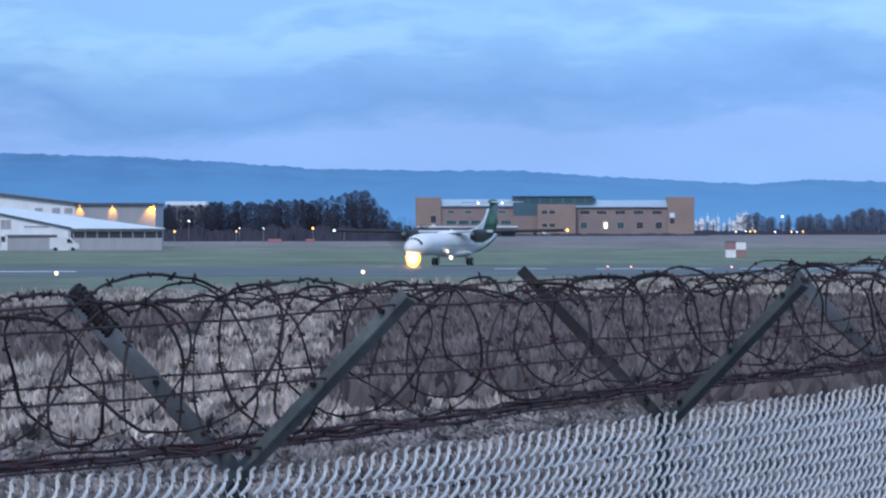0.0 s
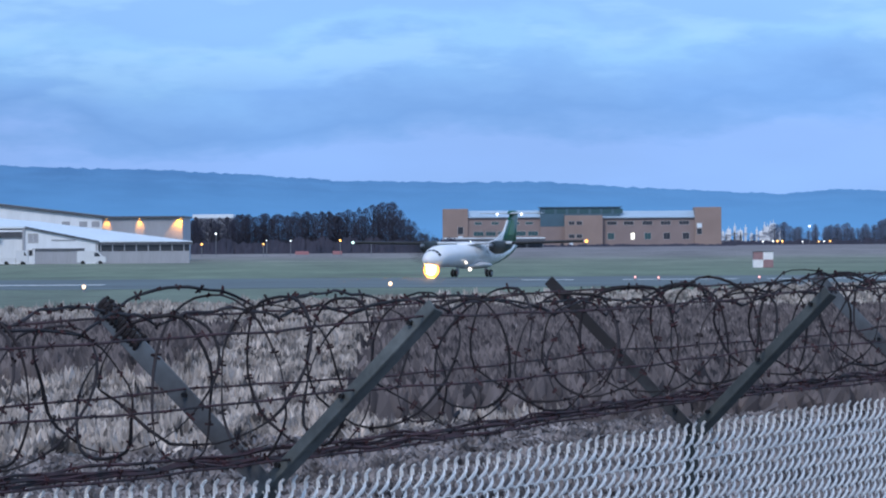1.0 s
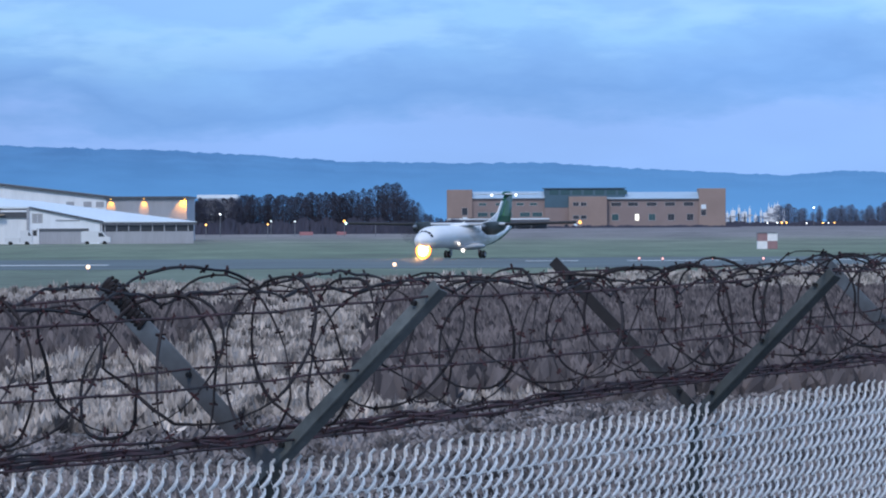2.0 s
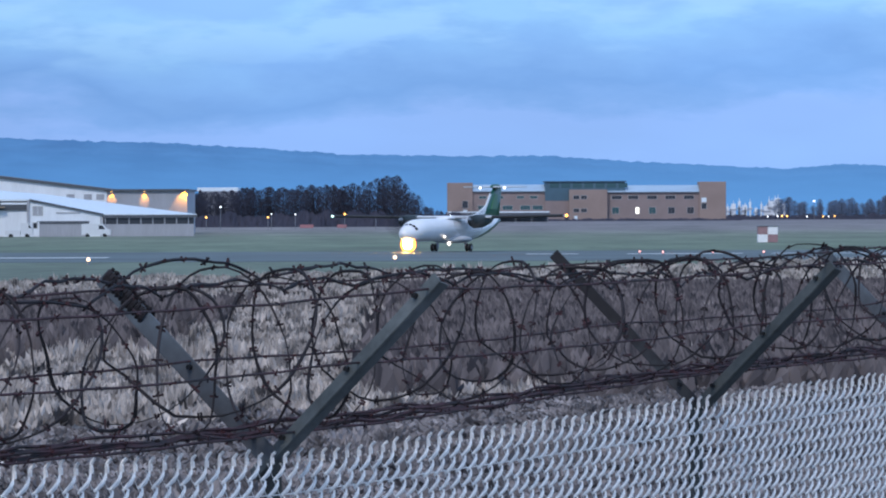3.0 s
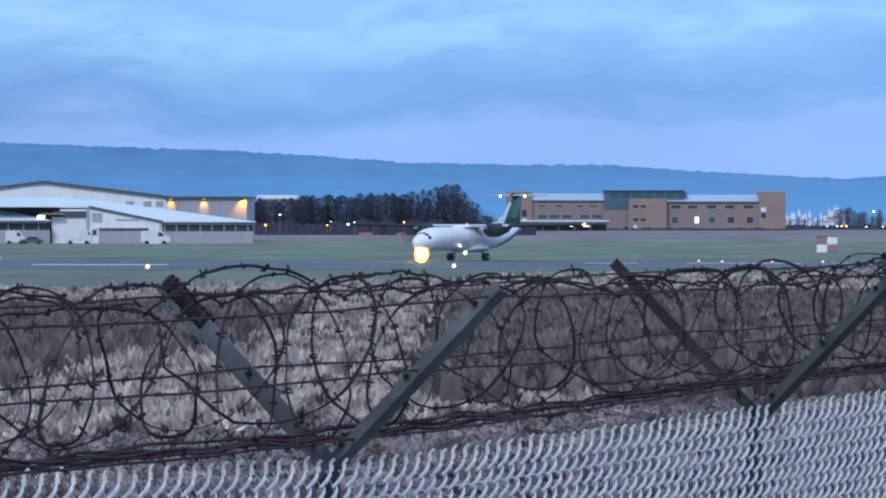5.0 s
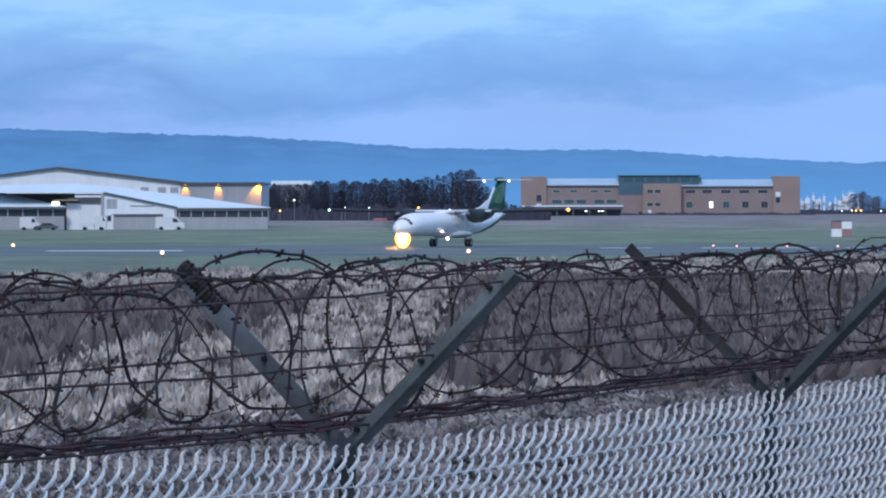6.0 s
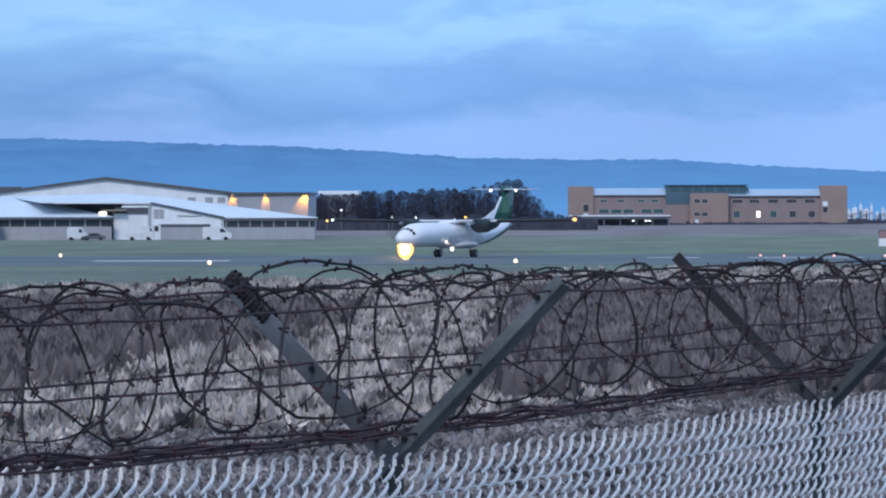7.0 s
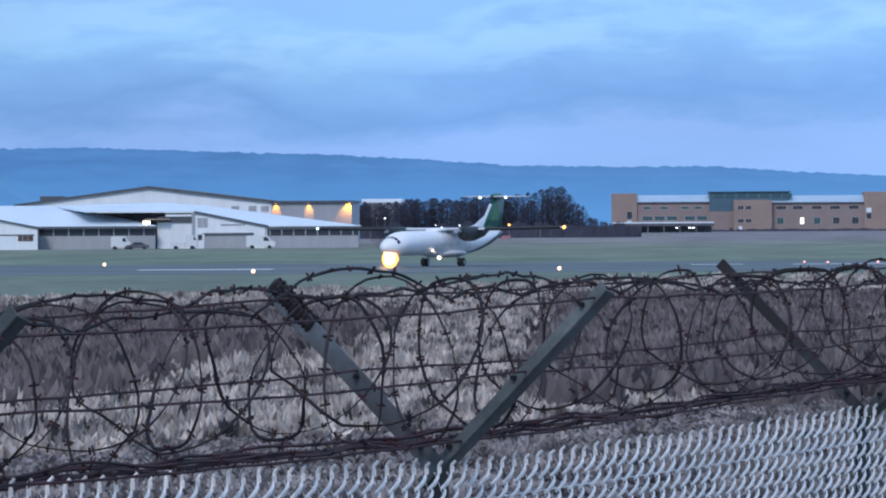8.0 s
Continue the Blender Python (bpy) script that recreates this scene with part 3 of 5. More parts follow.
def make_tussocks(seed, n, near, deep, tall, material, label, side):
    rng = random.Random(seed)
    verts, faces = [], []
    for i in range(n):
        # thinned with distance, in the part of the field that the lens sees
        q = rng.random()
        y = near + deep * q ** 1.25
        half = 0.125 * y + 3
        x = rng.uniform(-half, half * 0.95)
        if (y - verge(x)) * side < 0 or y > 388 + 2.1 * x + 12 * noise.noise((x * 0.2, 3, 0)):
            continue
        g = ground_height(x, y)
        big = 0.7 + 1.1 * max(0, noise.noise((x * 0.4, y * 0.08, 0)))
        hgt = tall * rng.uniform(0.28, 0.66) * big
        root = len(verts)
        verts.append((x, y, g - 0.03))
        for k in range(14):
            ang = rng.uniform(0, math.pi)
            w = rng.uniform(0.02, 0.08)
            dx, dy = math.cos(ang) * w, math.sin(ang) * w
            ox, oy = rng.gauss(0, 0.17), rng.gauss(0, 0.17)
            lx, ly = ox * 0.45 + rng.uniform(-0.11, 0.11), oy * 0.45 + rng.uniform(-0.1, 0.1)
            b = len(verts)
            h = hgt * rng.uniform(0.6, 1.1) * max(0.4, 1 - 1.6 * (ox * ox + oy * oy) / 0.09 * 0.25)
            verts += [(x + ox - dx, y + oy - dy, g + h * 0.2), (x + ox + dx, y + oy + dy, g + h * 0.2), (x + ox + lx * 0.5 + dx * 0.8, y + oy + ly * 0.5 + dy * 0.8, g + h * 0.65), (x + ox + lx, y + oy + ly, g + h), (x + ox + lx * 0.5 - dx * 0.8, y + oy + ly * 0.5 - dy * 0.8, g + h * 0.65)]
            faces.append((root, b + 1, b + 2, b + 3, b + 4, b))
    ob = sheet("rough_grass", verts, faces, material)
    tagged(ob, label, "grass", kind="stuff")


STRAW = island_mat("dry_straw", (0.038, 0.035, 0.038), (0.72, 0.63, 0.57), large=1.0, stretch=(1.3, 0.09, 0))
DULL = island_mat("dull_winter_grass", (0.085, 0.077, 0.08), (0.345, 0.305, 0.30), large=1.0, stretch=(1.5, 0.2, 0))
make_tussocks(21, 25000, 93, 375, 1.0, STRAW, "pale dry tussock grass on the verge beyond the fence", 1)
make_tussocks(22, 17000, 55, 115, 0.42, DULL, "short dull winter grass close behind the fence", -1)


def make_brambles(x0, x1, y0, y1, n, seed):
    r = random.Random(seed)
    verts, faces = [], []
    for i in range(n):
        x, y = r.uniform(x0, x1), r.uniform(y0, y1)
        edge = min(1.0, (x - x0) / 4, (x1 - x) / 4, (y - y0) / 14, (y1 - y) / 14)
        if r.random() > edge + 0.5 * noise.noise((x * 0.3, y * 0.05, seed)) + 0.15:
            continue
        g = ground_height(x, y)
        for k in range(6):
            ox, oy, h = r.uniform(-0.4, 0.4), r.uniform(-0.5, 0.5), r.uniform(0.3, 0.95)
            w, l = r.uniform(0.06, 0.3), r.uniform(-0.3, 0.3)
            b = len(verts)
            verts += [(x + ox - w, y + oy, g - 0.02), (x + ox + w, y + oy, g - 0.02), (x + ox + l + w * 0.6, y + oy - 0.1, g + h * 0.7), (x + ox + l * 1.3, y + oy, g + h)]
            faces.append((b, b + 1, b + 2, b + 3))
    tagged(sheet("bramble_patch", verts, faces, BRAMBLE), "low dark leafless bramble patch in the rough grass", "brambles", kind="stuff")


BRAMBLE = island_mat("dark_bramble", (0.026, 0.024, 0.031), (0.205, 0.175, 0.178), large=1.0, stretch=(1.1, 0.12, 0))
make_brambles(-34, -7.5, 158, 243, 4700, 31)
make_brambles(-30, -11.0, 118, 168, 1300, 33)
make_brambles(-1.5, 36, 122, 284, 11500, 32)

# ---------- turboprop airliner ----------
def livery():
    """White gloss paint with a deep green belly sweeping up to the tail."""
    m = mat("white_aircraft_paint", (0.90, 0.90, 0.91), 0.28, var=0.06, scale=0.6, bump=0.0)
    nt = m.node_tree
    N, L = nt.nodes.new, nt.links.new
    b = nt.nodes["Principled BSDF"]
    src = b.inputs["Base Color"].links[0].from_socket
    tc = N("ShaderNodeTexCoord")
    sep = N("ShaderNodeSeparateXYZ")
    L(tc.outputs["Object"], sep.inputs[0])
    line = N("ShaderNodeMath")
    line.operation = "MULTIPLY_ADD"
    line.inputs[1].default_value, line.inputs[2].default_value = 0.262, 2.90 + 0.262 * 2.0
    L(sep.outputs["X"], line.inputs[0])
    d = N("ShaderNodeMath")
    L(sep.outputs["Z"], d.inputs[0])
    L(line.outputs[0], d.inputs[1])
    lt = N("ShaderNodeMath")
    lt.operation = "LESS_THAN"
    lt.inputs[1].default_value = 0.75
    L(d.outputs[0], lt.inputs[0])
    mx = N("ShaderNodeMix")
    mx.data_type = "RGBA"
    L(lt.outputs[0], mx.inputs[0])
    L(src, mx.inputs[6])
    mx.inputs[7].default_value = (0.012, 0.06, 0.045, 1)
    L(mx.outputs[2], b.inputs["Base Color"])
    return m


PAINT = livery()
WHITE_GLOSS = mat("white_wing_paint", (0.62, 0.64, 0.67), 0.35, var=0.08, scale=0.8, bump=0.0)
BOOT = mat("black_deicing_rubber", (0.02, 0.02, 0.022), 0.6, scale=2)
GREEN_TAIL = mat("green_tail_paint", (0.014, 0.12, 0.085), 0.3, var=0.1, scale=0.35, bump=0.0)
LIME_TAIL = mat("light_green_tail_paint", (0.06, 0.20, 0.065), 0.3, var=0.1, scale=0.5, bump=0.0)
NACELLE = mat("dark_green_nacelle_paint", (0.008, 0.022, 0.021), 0.5, var=0.15, scale=1, bump=0.0)
TYRE = mat("tyre_rubber", (0.018, 0.018, 0.02), 0.8, scale=5)
BARE = mat("bare_metal_strut", (0.35, 0.36, 0.38), 0.35, metal=0.8, scale=6)
PROP = mat("black_propeller_blade", (0.025, 0.025, 0.028), 0.5, scale=5)
COCKPIT = glass_mat("dark_cockpit_glass", (0.012, 0.014, 0.018))
LANDING = glow("warm_landing_lamp", (1.0, 0.52, 0.15), 420.0)
# glow colours of the halo rings put around the landing light
HALO_AMBER = glow("amber_lamp_halo", (1.0, 0.33, 0.05), 1.0)
HALO_YELLOW = glow("yellow_lamp_halo", (1.0, 0.52, 0.10), 1.6)
LANDING2 = glow("pale_landing_lamp", (1.0, 0.86, 0.75), 3.5)
NAV_RED = glow("amber_red_wingtip_lamp", (1.0, 0.42, 0.08), 4.0)
NAV_GREEN = glow("green_wingtip_lamp", (0.65, 1.0, 0.85), 2.5)
NAV_WHITE = glow("white_tail_lamp", (0.95, 0.97, 1.0), 3.0)


def ring(x, half, zb, zt, n=28):
    zc, rz = (zb + zt) / 2, (zt - zb) / 2
    return [(x, half * math.sin(2 * math.pi * k / n), zc + rz * math.cos(2 * math.pi * k / n)) for k in range(n)]


def aerofoil(chord, thick, n=9):
    """Points (x, z) round a section, the nose at x = 0, the tail at x = -chord."""
    up, lo = [], []
    for i in range(n + 1):
        t = (1 - math.cos(math.pi * i / n)) / 2
        h = thick * chord * 5 * (0.2969 * math.sqrt(t) - 0.126 * t - 0.3516 * t * t + 0.2843 * t ** 3 - 0.1015 * t ** 4)
        up.append((-t * chord, h))
        lo.append((-t * chord, -0.6 * h))
    return up + lo[1:-1][::-1]


def wing_mesh(name, stations, thick, material, parent, label="", upright=False):
    """stations: x of the leading edge, span position, height, chord."""
    rings = []
    for x, s, z, c in stations:
        if upright:
            rings.append([(x + px, pz, z) for px, pz in aerofoil(c, thick)])
        else:
            rings.append([(x + px, s, z + pz) for px, pz in aerofoil(c, thick)])
    v, f = loft(rings)
    return fixed(sheet(name, v, f, material, parent, label, smooth=True))


def lamp_ball(name, x, y, z, r, material, parent, label):
    bm = bmesh.new()
    bmesh.ops.create_uvsphere(bm, u_segments=10, v_segments=6, radius=r, matrix=Matrix.Translation((x, y, z)))
    return part(name, bm, material, parent, label)


def wheel(x, y, z, r, w, parent):
    bm = bmesh.new()
    M = Matrix.Translation((x, y, z)) @ Matrix.Rotation(radians(90), 4, "X")
    bmesh.ops.create_cone(bm, cap_ends=True, segments=20, radius1=r, radius2=r, depth=w, matrix=M)
    bmesh.ops.bevel(bm, geom=[e for e in bm.edges if len(e.link_faces) == 2 and any(len(f.verts) > 4 for f in e.link_faces)], offset=w * 0.28, segments=2, affect="EDGES")
    t = part("wheel", bm, TYRE, parent, "black rubber tyre")
    bm = bmesh.new()
    bmesh.ops.create_cone(bm, cap_ends=True, segments=14, radius1=r * 0.5, radius2=r * 0.5, depth=w * 1.06, matrix=M)
    part("rim", bm, BARE, t, "metal wheel rim")


def make_airliner():
    p = thing("airliner", 0, 0, 0, "white twin-propeller airliner with green tail rolling with lights on", "airplane")
    sections = [(1.78, 0.06, 1.88, 2.0), (1.66, 0.32, 1.62, 2.26), (1.35, 0.62, 1.38, 2.52), (0.9, 0.86, 1.2, 2.72), (0.4, 1.03, 1.08, 2.92), (-0.05, 1.17, 1.12, 3.06), (-0.55, 1.28, 1.13, 3.29),
                (-1.3, 1.36, 1.13, 3.46), (-2.4, 1.40, 1.13, 3.55), (-5, 1.40, 1.13, 3.58), (-9, 1.40, 1.13, 3.6), (-13, 1.40, 1.13, 3.6), (-15.8, 1.38, 1.18, 3.6),
                (-18, 1.28, 1.42, 3.6), (-20.3, 1.05, 1.88, 3.6), (-22.3, 0.74, 2.42, 3.66), (-23.9, 0.4, 2.95, 3.62), (-24.8, 0.12, 3.22, 3.46)]
    v, f = loft([ring(*s) for s in sections])
    fixed(sheet("fuselage", v, f, PAINT, p, "glossy white fuselage with green belly", smooth=True))
    # windscreen: six panes round the brow
    for k, (a0, a1) in enumerate(((-70, -50), (-46, -26), (-22, -3), (3, 22), (26, 46), (50, 70))):
        rings = []
        for x, half, zb, zt in ((0.46, 1.01, 1.085, 2.895), (0.12, 1.12, 1.10, 3.04)):
            zc, rz = (zb + zt) / 2, (zt - zb) / 2
            rings.append([(x + 0.02, (half + 0.015) * math.sin(radians(a)), zc + (rz + 0.015) * math.cos(radians(a)) * (1.0 if abs(a) < 60 else 1.0)) for a in (a0, (a0 + a1) / 2, a1)])
        vs = rings[0] + rings[1]
        sheet("cockpit_window", vs, [(0, 1, 4, 3), (1, 2, 5, 4)], COCKPIT, p, "dark cockpit pane")
    # wing: straight centre, tapered outer panels
    st = [(-10.3, -13.6, 3.84, 1.55), (-10.1, -5.0, 3.68, 2.55), (-10.1, 5.0, 3.68, 2.55), (-10.3, 13.6, 3.84, 1.55)]
    wing_mesh("wing", st, 0.16, WHITE_GLOSS, p, "long straight high-mounted wing")
    for sgn in (1, -1):
        v, f = loft([[(x + a, sgn * y, z + b) for a, b in ((0.03, 0), (-0.06, 0.13), (-0.25, 0.19), (-0.25, -0.13), (-0.06, -0.09))] for x, y, z in ((-10.11, 5.2, 3.69), (-10.3, 13.5, 3.845))])
        fixed(sheet("deicing_boot", v, f, BOOT, p, "black rubber leading edge"))
    # belly fairing for the main gear
    v, f = loft([ring(-8.2, 0.5, 1.0, 1.4, 16), ring(-9.2, 1.45, 0.92, 1.6, 16), ring(-10.5, 1.95, 0.88, 1.8, 16), ring(-12.5, 1.95, 0.88, 1.75, 16), ring(-13.8, 1.45, 0.95, 1.6, 16), ring(-15.0, 0.5, 1.12, 1.4, 16)])
    fixed(sheet("gear_fairing", v, f, WHITE_GLOSS, p, "white bulged landing gear fairing", smooth=True))
    v, f = loft([ring(-8.3, 0.4, 3.4, 3.66, 14), ring(-9.2, 0.95, 3.4, 3.84, 14), ring(-11.4, 1.05, 3.4, 3.86, 14), ring(-13.4, 0.35, 3.4, 3.7, 14)])
    fixed(sheet("wing_fairing", v, f, PAINT, p, smooth=True))
    # engines and propellers
    props = []
    for sgn in (1, -1):
        y = 4.05 * sgn

        def nr(x, h, zb, zt):
            return [(a, b + y, c) for a, b, c in ring(x, h, zb, zt, 18)]
        v, f = loft([nr(-7.0, 0.26, 3.18, 3.72), nr(-7.25, 0.42, 2.75, 3.88), nr(-8.2, 0.56, 2.5, 3.97), nr(-10.0, 0.6, 2.55, 4.0), nr(-12.0, 0.5, 2.95, 3.95), nr(-13.2, 0.2, 3.4, 3.8)])
        fixed(sheet("engine_nacelle", v, f, NACELLE, p, "dark green engine nacelle", smooth=True))
        v, f = loft([[(x, r * math.sin(2 * math.pi * k / 14), r * math.cos(2 * math.pi * k / 14)) for k in range(14)] for x, r in ((0.62, 0.03), (0.5, 0.13), (0.28, 0.21), (0.0, 0.25))])
        hub = fixed(sheet("propeller", v, f, BARE, p, "spinning six-bladed propeller", smooth=True))
        hub.matrix_basis = pose(-7.0, y, 3.45)
        for b in range(6):
            w = 2 * math.pi * b / 6
            rr = []
            for rad, ch, tw in ((0.22, 0.16, 60), (0.7, 0.30, 45), (1.3, 0.33, 32), (1.8, 0.26, 24), (1.96, 0.12, 22)):
                q = []
                for cx, cz in ((-0.5, 0.0), (-0.1, 0.06), (0.5, 0.0), (-0.1, -0.05)):
                    tt = radians(tw)
                    dx, dt = cx * ch * math.sin(tt) + cz * ch * math.cos(tt), cx * ch * math.cos(tt) - cz * ch * math.sin(tt)
                    q.append((0.25 + dx, rad * math.sin(w) + dt * math.cos(w), rad * math.cos(w) - dt * math.sin(w)))
                rr.append(q)
            v, f = loft(rr)
            fixed(sheet("blade", v, f, PROP, hub))
        props.append((hub, y))
    # fin, white dorsal edge, rudder, tailplane on top
    wing_mesh("fin", [(-19.5, 0, 3.6, 4.5), (-21.0, 0, 4.9, 3.6), (-22.9, 0, 7.0, 2.2)], 0.10, GREEN_TAIL, p, "green swept fin", upright=True)
    v, f = loft([[(-15.2, 0.05, 3.72), (-15.2, -0.05, 3.72), (-16.2, -0.14, 3.68), (-16.2, 0.14, 3.68)],
                 [(-18.4, 0.06, 4.12), (-18.4, -0.06, 4.12), (-20.0, -0.15, 3.7), (-20.0, 0.15, 3.7)],
                 [(-20.8, 0.05, 5.0), (-20.8, -0.05, 5.0), (-21.4, -0.12, 4.75), (-21.4, 0.12, 4.75)],
                 [(-22.05, 0.05, 6.3), (-22.05, -0.05, 6.3), (-22.45, -0.09, 6.2), (-22.45, 0.09, 6.2)]])
    fixed(sheet("dorsal_fin", v, f, PAINT, p, "white dorsal leading edge"))
    v, f = loft([[(-21.8, 0.245, 4.6), (-21.8, -0.245, 4.6), (-23.7, -0.16, 4.6), (-23.7, 0.16, 4.6)], [(-22.3, 0.225, 5.4), (-22.3, -0.225, 5.4), (-24.0, -0.135, 5.4), (-24.0, 0.135, 5.4)],
                 [(-23.2, 0.17, 6.3), (-23.2, -0.17, 6.3), (-24.0, -0.115, 6.3), (-24.0, 0.115, 6.3)]])
    fixed(sheet("tail_emblem", v, f, LIME_TAIL, p, "light green emblem shape on the fin"))
    wing_mesh("rudder", [(-23.9, 0, 3.72, 0.75), (-24.8, 0, 6.95, 0.55)], 0.14, GREEN_TAIL, p, upright=True)
    wing_mesh("tailplane", [(-23.0, -3.65, 7.02, 1.15), (-22.5, 0, 7.02, 1.95), (-23.0, 3.65, 7.02, 1.15)], 0.11, WHITE_GLOSS, p, "pale tailplane on top of the fin")
    v, f = loft([ring(-22.2, 0.05, 7.0, 7.1, 10), ring(-22.8, 0.2, 6.9, 7.33, 10), ring(-24.2, 0.2, 6.9, 7.38, 10), ring(-25.2, 0.05, 7.05, 7.2, 10)])
    fixed(sheet("tail_bullet", v, f, GREEN_TAIL, p, smooth=True))
    # landing gear
    bm = boxes((-0.1, 0.1, -0.08, 0.08, 0.35, 1.15), bevel=0.02)
    part("nose_strut", bm, BARE, p)
    for y in (-0.2, 0.2):
        wheel(0.0, y, 0.24, 0.24, 0.18, p)
    for sgn in (1, -1):
        bm = boxes((-11.45, -11.15, sgn * 1.55, sgn * 1.8, 0.35, 1.0), bevel=0.03)
        part("main_strut", bm, BARE, p)
        for y in (1.85, 2.25):
            wheel(-11.3, sgn * y, 0.43, 0.43, 0.26, p)
    bm = boxes((-0.9, 0.3, -0.34, -0.30, 0.62, 1.1), (-0.9, 0.3, 0.30, 0.34, 0.62, 1.1), bevel=0.01)
    part("nose_gear_door", bm, PAINT, p)
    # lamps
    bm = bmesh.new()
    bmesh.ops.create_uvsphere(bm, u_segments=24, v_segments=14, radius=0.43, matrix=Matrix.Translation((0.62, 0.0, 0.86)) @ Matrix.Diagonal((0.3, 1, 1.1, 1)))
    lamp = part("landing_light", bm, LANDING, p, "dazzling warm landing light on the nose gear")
    # glowing rings painted as the lamp's halo, far wider than a real lens
    for r0, r1, m, label in ((0.3, 0.58, HALO_YELLOW, "yellow inner ring of the painted lamp halo"), (0.58, 0.86, HALO_AMBER, "amber outer ring of the painted lamp halo")):
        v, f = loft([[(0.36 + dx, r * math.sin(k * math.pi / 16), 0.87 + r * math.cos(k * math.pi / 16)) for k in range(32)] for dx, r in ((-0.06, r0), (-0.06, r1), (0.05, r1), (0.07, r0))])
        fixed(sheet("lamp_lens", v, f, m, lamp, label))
    lamp_ball("landing_light", -8.9, 0.75, 0.86, 0.19, LANDING2, p, "bright pale landing light on the fairing")
    lamp_ball("side_light", -6.2, 1.40, 1.62, 0.13, LANDING2, p, "small pale light on the fuselage side")
    lamp_ball("wingtip_light", -10.8, 13.7, 3.86, 0.17, NAV_RED, p, "amber-red wingtip light")
    lamp_ball("wingtip_light", -10.6, -13.9, 3.86, 0.13, NAV_GREEN, p, "green-white wingtip light")
    for y in (-1.45, 1.45):
        lamp_ball("tail_light", -22.75, y, 6.93, 0.13, NAV_WHITE, p, "small white light on the tailplane")
    lamp_ball("beacon", -11.0, 0.0, 3.92, 0.05, NAV_WHITE, p, "small white beacon on the roof")
    return p, props


airliner, propellers = make_airliner()
HEADING = 22.3

# ---------- airfield buildings ----------
BRICK = mat("buff_brick", (0.34, 0.255, 0.225), 0.85, var=0.12, scale=0.15, fine=20)
BRICK2 = mat("pink_buff_brick", (0.30, 0.235, 0.225), 0.85, var=0.12, scale=0.2, fine=20)
# pale roof with the bluish haze of distance painted into its colour
OFFICE_ROOF = mat("haze_tinted_metal_roof", (0.45, 0.58, 0.70), 0.5, metal=0.1, var=0.12, scale=0.12, fine=20)
TEAL = mat("teal_cladding", (0.075, 0.145, 0.195), 0.45, var=0.15, scale=0.3)
METAL_ROOF = mat("pale_metal_roof", (0.78, 0.86, 0.92), 0.45, metal=0.0, var=0.08, scale=0.12, fine=20, stretch=(1, 0.1, 1))
WHITE_CLAD = mat("white_metal_cladding", (0.84, 0.88, 0.93), 0.5, var=0.1, scale=0.2, stretch=(2, 2, 0.3))
GREY_CLAD = mat("grey_metal_cladding", (0.40, 0.41, 0.45), 0.55, var=0.15, scale=0.2, stretch=(2, 2, 0.3))
BARN_TAN = mat("tan_canopy_board", (0.42, 0.33, 0.25), 0.7, var=0.15, scale=0.6)
# dark bases lifted: distance haze painted into DARK_CLAD and DARK_GLASS
DARK_CLAD = mat("dark_grey_cladding", (0.10, 0.11, 0.13), 0.5, var=0.2, scale=0.4)
DARK_GLASS = glass_mat("dark_window_glass", (0.045, 0.05, 0.06), 0.1)
BROWN_GLASS = glass_mat("brown_window_glass", (0.11, 0.075, 0.06), 0.2)
WARM_LAMP = glow("warm_white_lamp", (1.0, 0.86, 0.66), 2.0)
TEAL_GLASS = glass_mat("blue_green_window_glass", (0.05, 0.11, 0.12), 0.12)
LIT_GLASS = glow("lit_window", (1.0, 0.93, 0.78), 1.3)
FRAME = mat("pale_window_frame", (0.5, 0.5, 0.5), 0.5)
SODIUM_SPOT = glow("sodium_lamp", (1.0, 0.52, 0.12), 3.5)
WHITE_LAMP = glow("white_lamp", (0.92, 0.96, 1.0), 3.0)
VAN_WHITE = mat("white_van_paint", (0.72, 0.74, 0.77), 0.35, var=0.06, scale=1, bump=0.0)
TOWER_WHITE = mat("white_tower_paint", (0.85, 0.87, 0.9), 0.5, var=0.06, scale=0.5)
RED_PAINT = mat("faded_red_cabin_paint", (0.36, 0.215, 0.225), 0.6, var=0.15, scale=1.5)
WHITE_CABIN = mat("white_cabin_paint", (0.92, 0.92, 0.93), 0.6, var=0.1, scale=1.5)
GALV_POLE = mat("grey_lamp_pole", (0.25, 0.26, 0.28), 0.5, metal=0.5, scale=2)


def window(parent, x, z, w, h, y, glass=None, panes=1):
    """A recessed frame with panes on a wall that faces -y at y."""
    t = 0.12
    bm = boxes((x - w / 2 - t, x + w / 2 + t, y - 0.06, y + 0.05, z + h / 2, z + h / 2 + t), (x - w / 2 - t, x + w / 2 + t, y - 0.06, y + 0.05, z - h / 2 - t, z - h / 2),
               (x - w / 2 - t, x - w / 2, y - 0.06, y + 0.05, z - h / 2, z + h / 2), (x + w / 2, x + w / 2 + t, y - 0.06, y + 0.05, z - h / 2, z + h / 2))
    f = part("window", bm, FRAME, parent)
    for k in range(panes):
        a = x - w / 2 + w * k / panes + 0.03
        part("pane", boxes((a, a + w / panes - 0.06, y - 0.02, y + 0.01, z - h / 2, z + h / 2)), glass or DARK_GLASS, f)


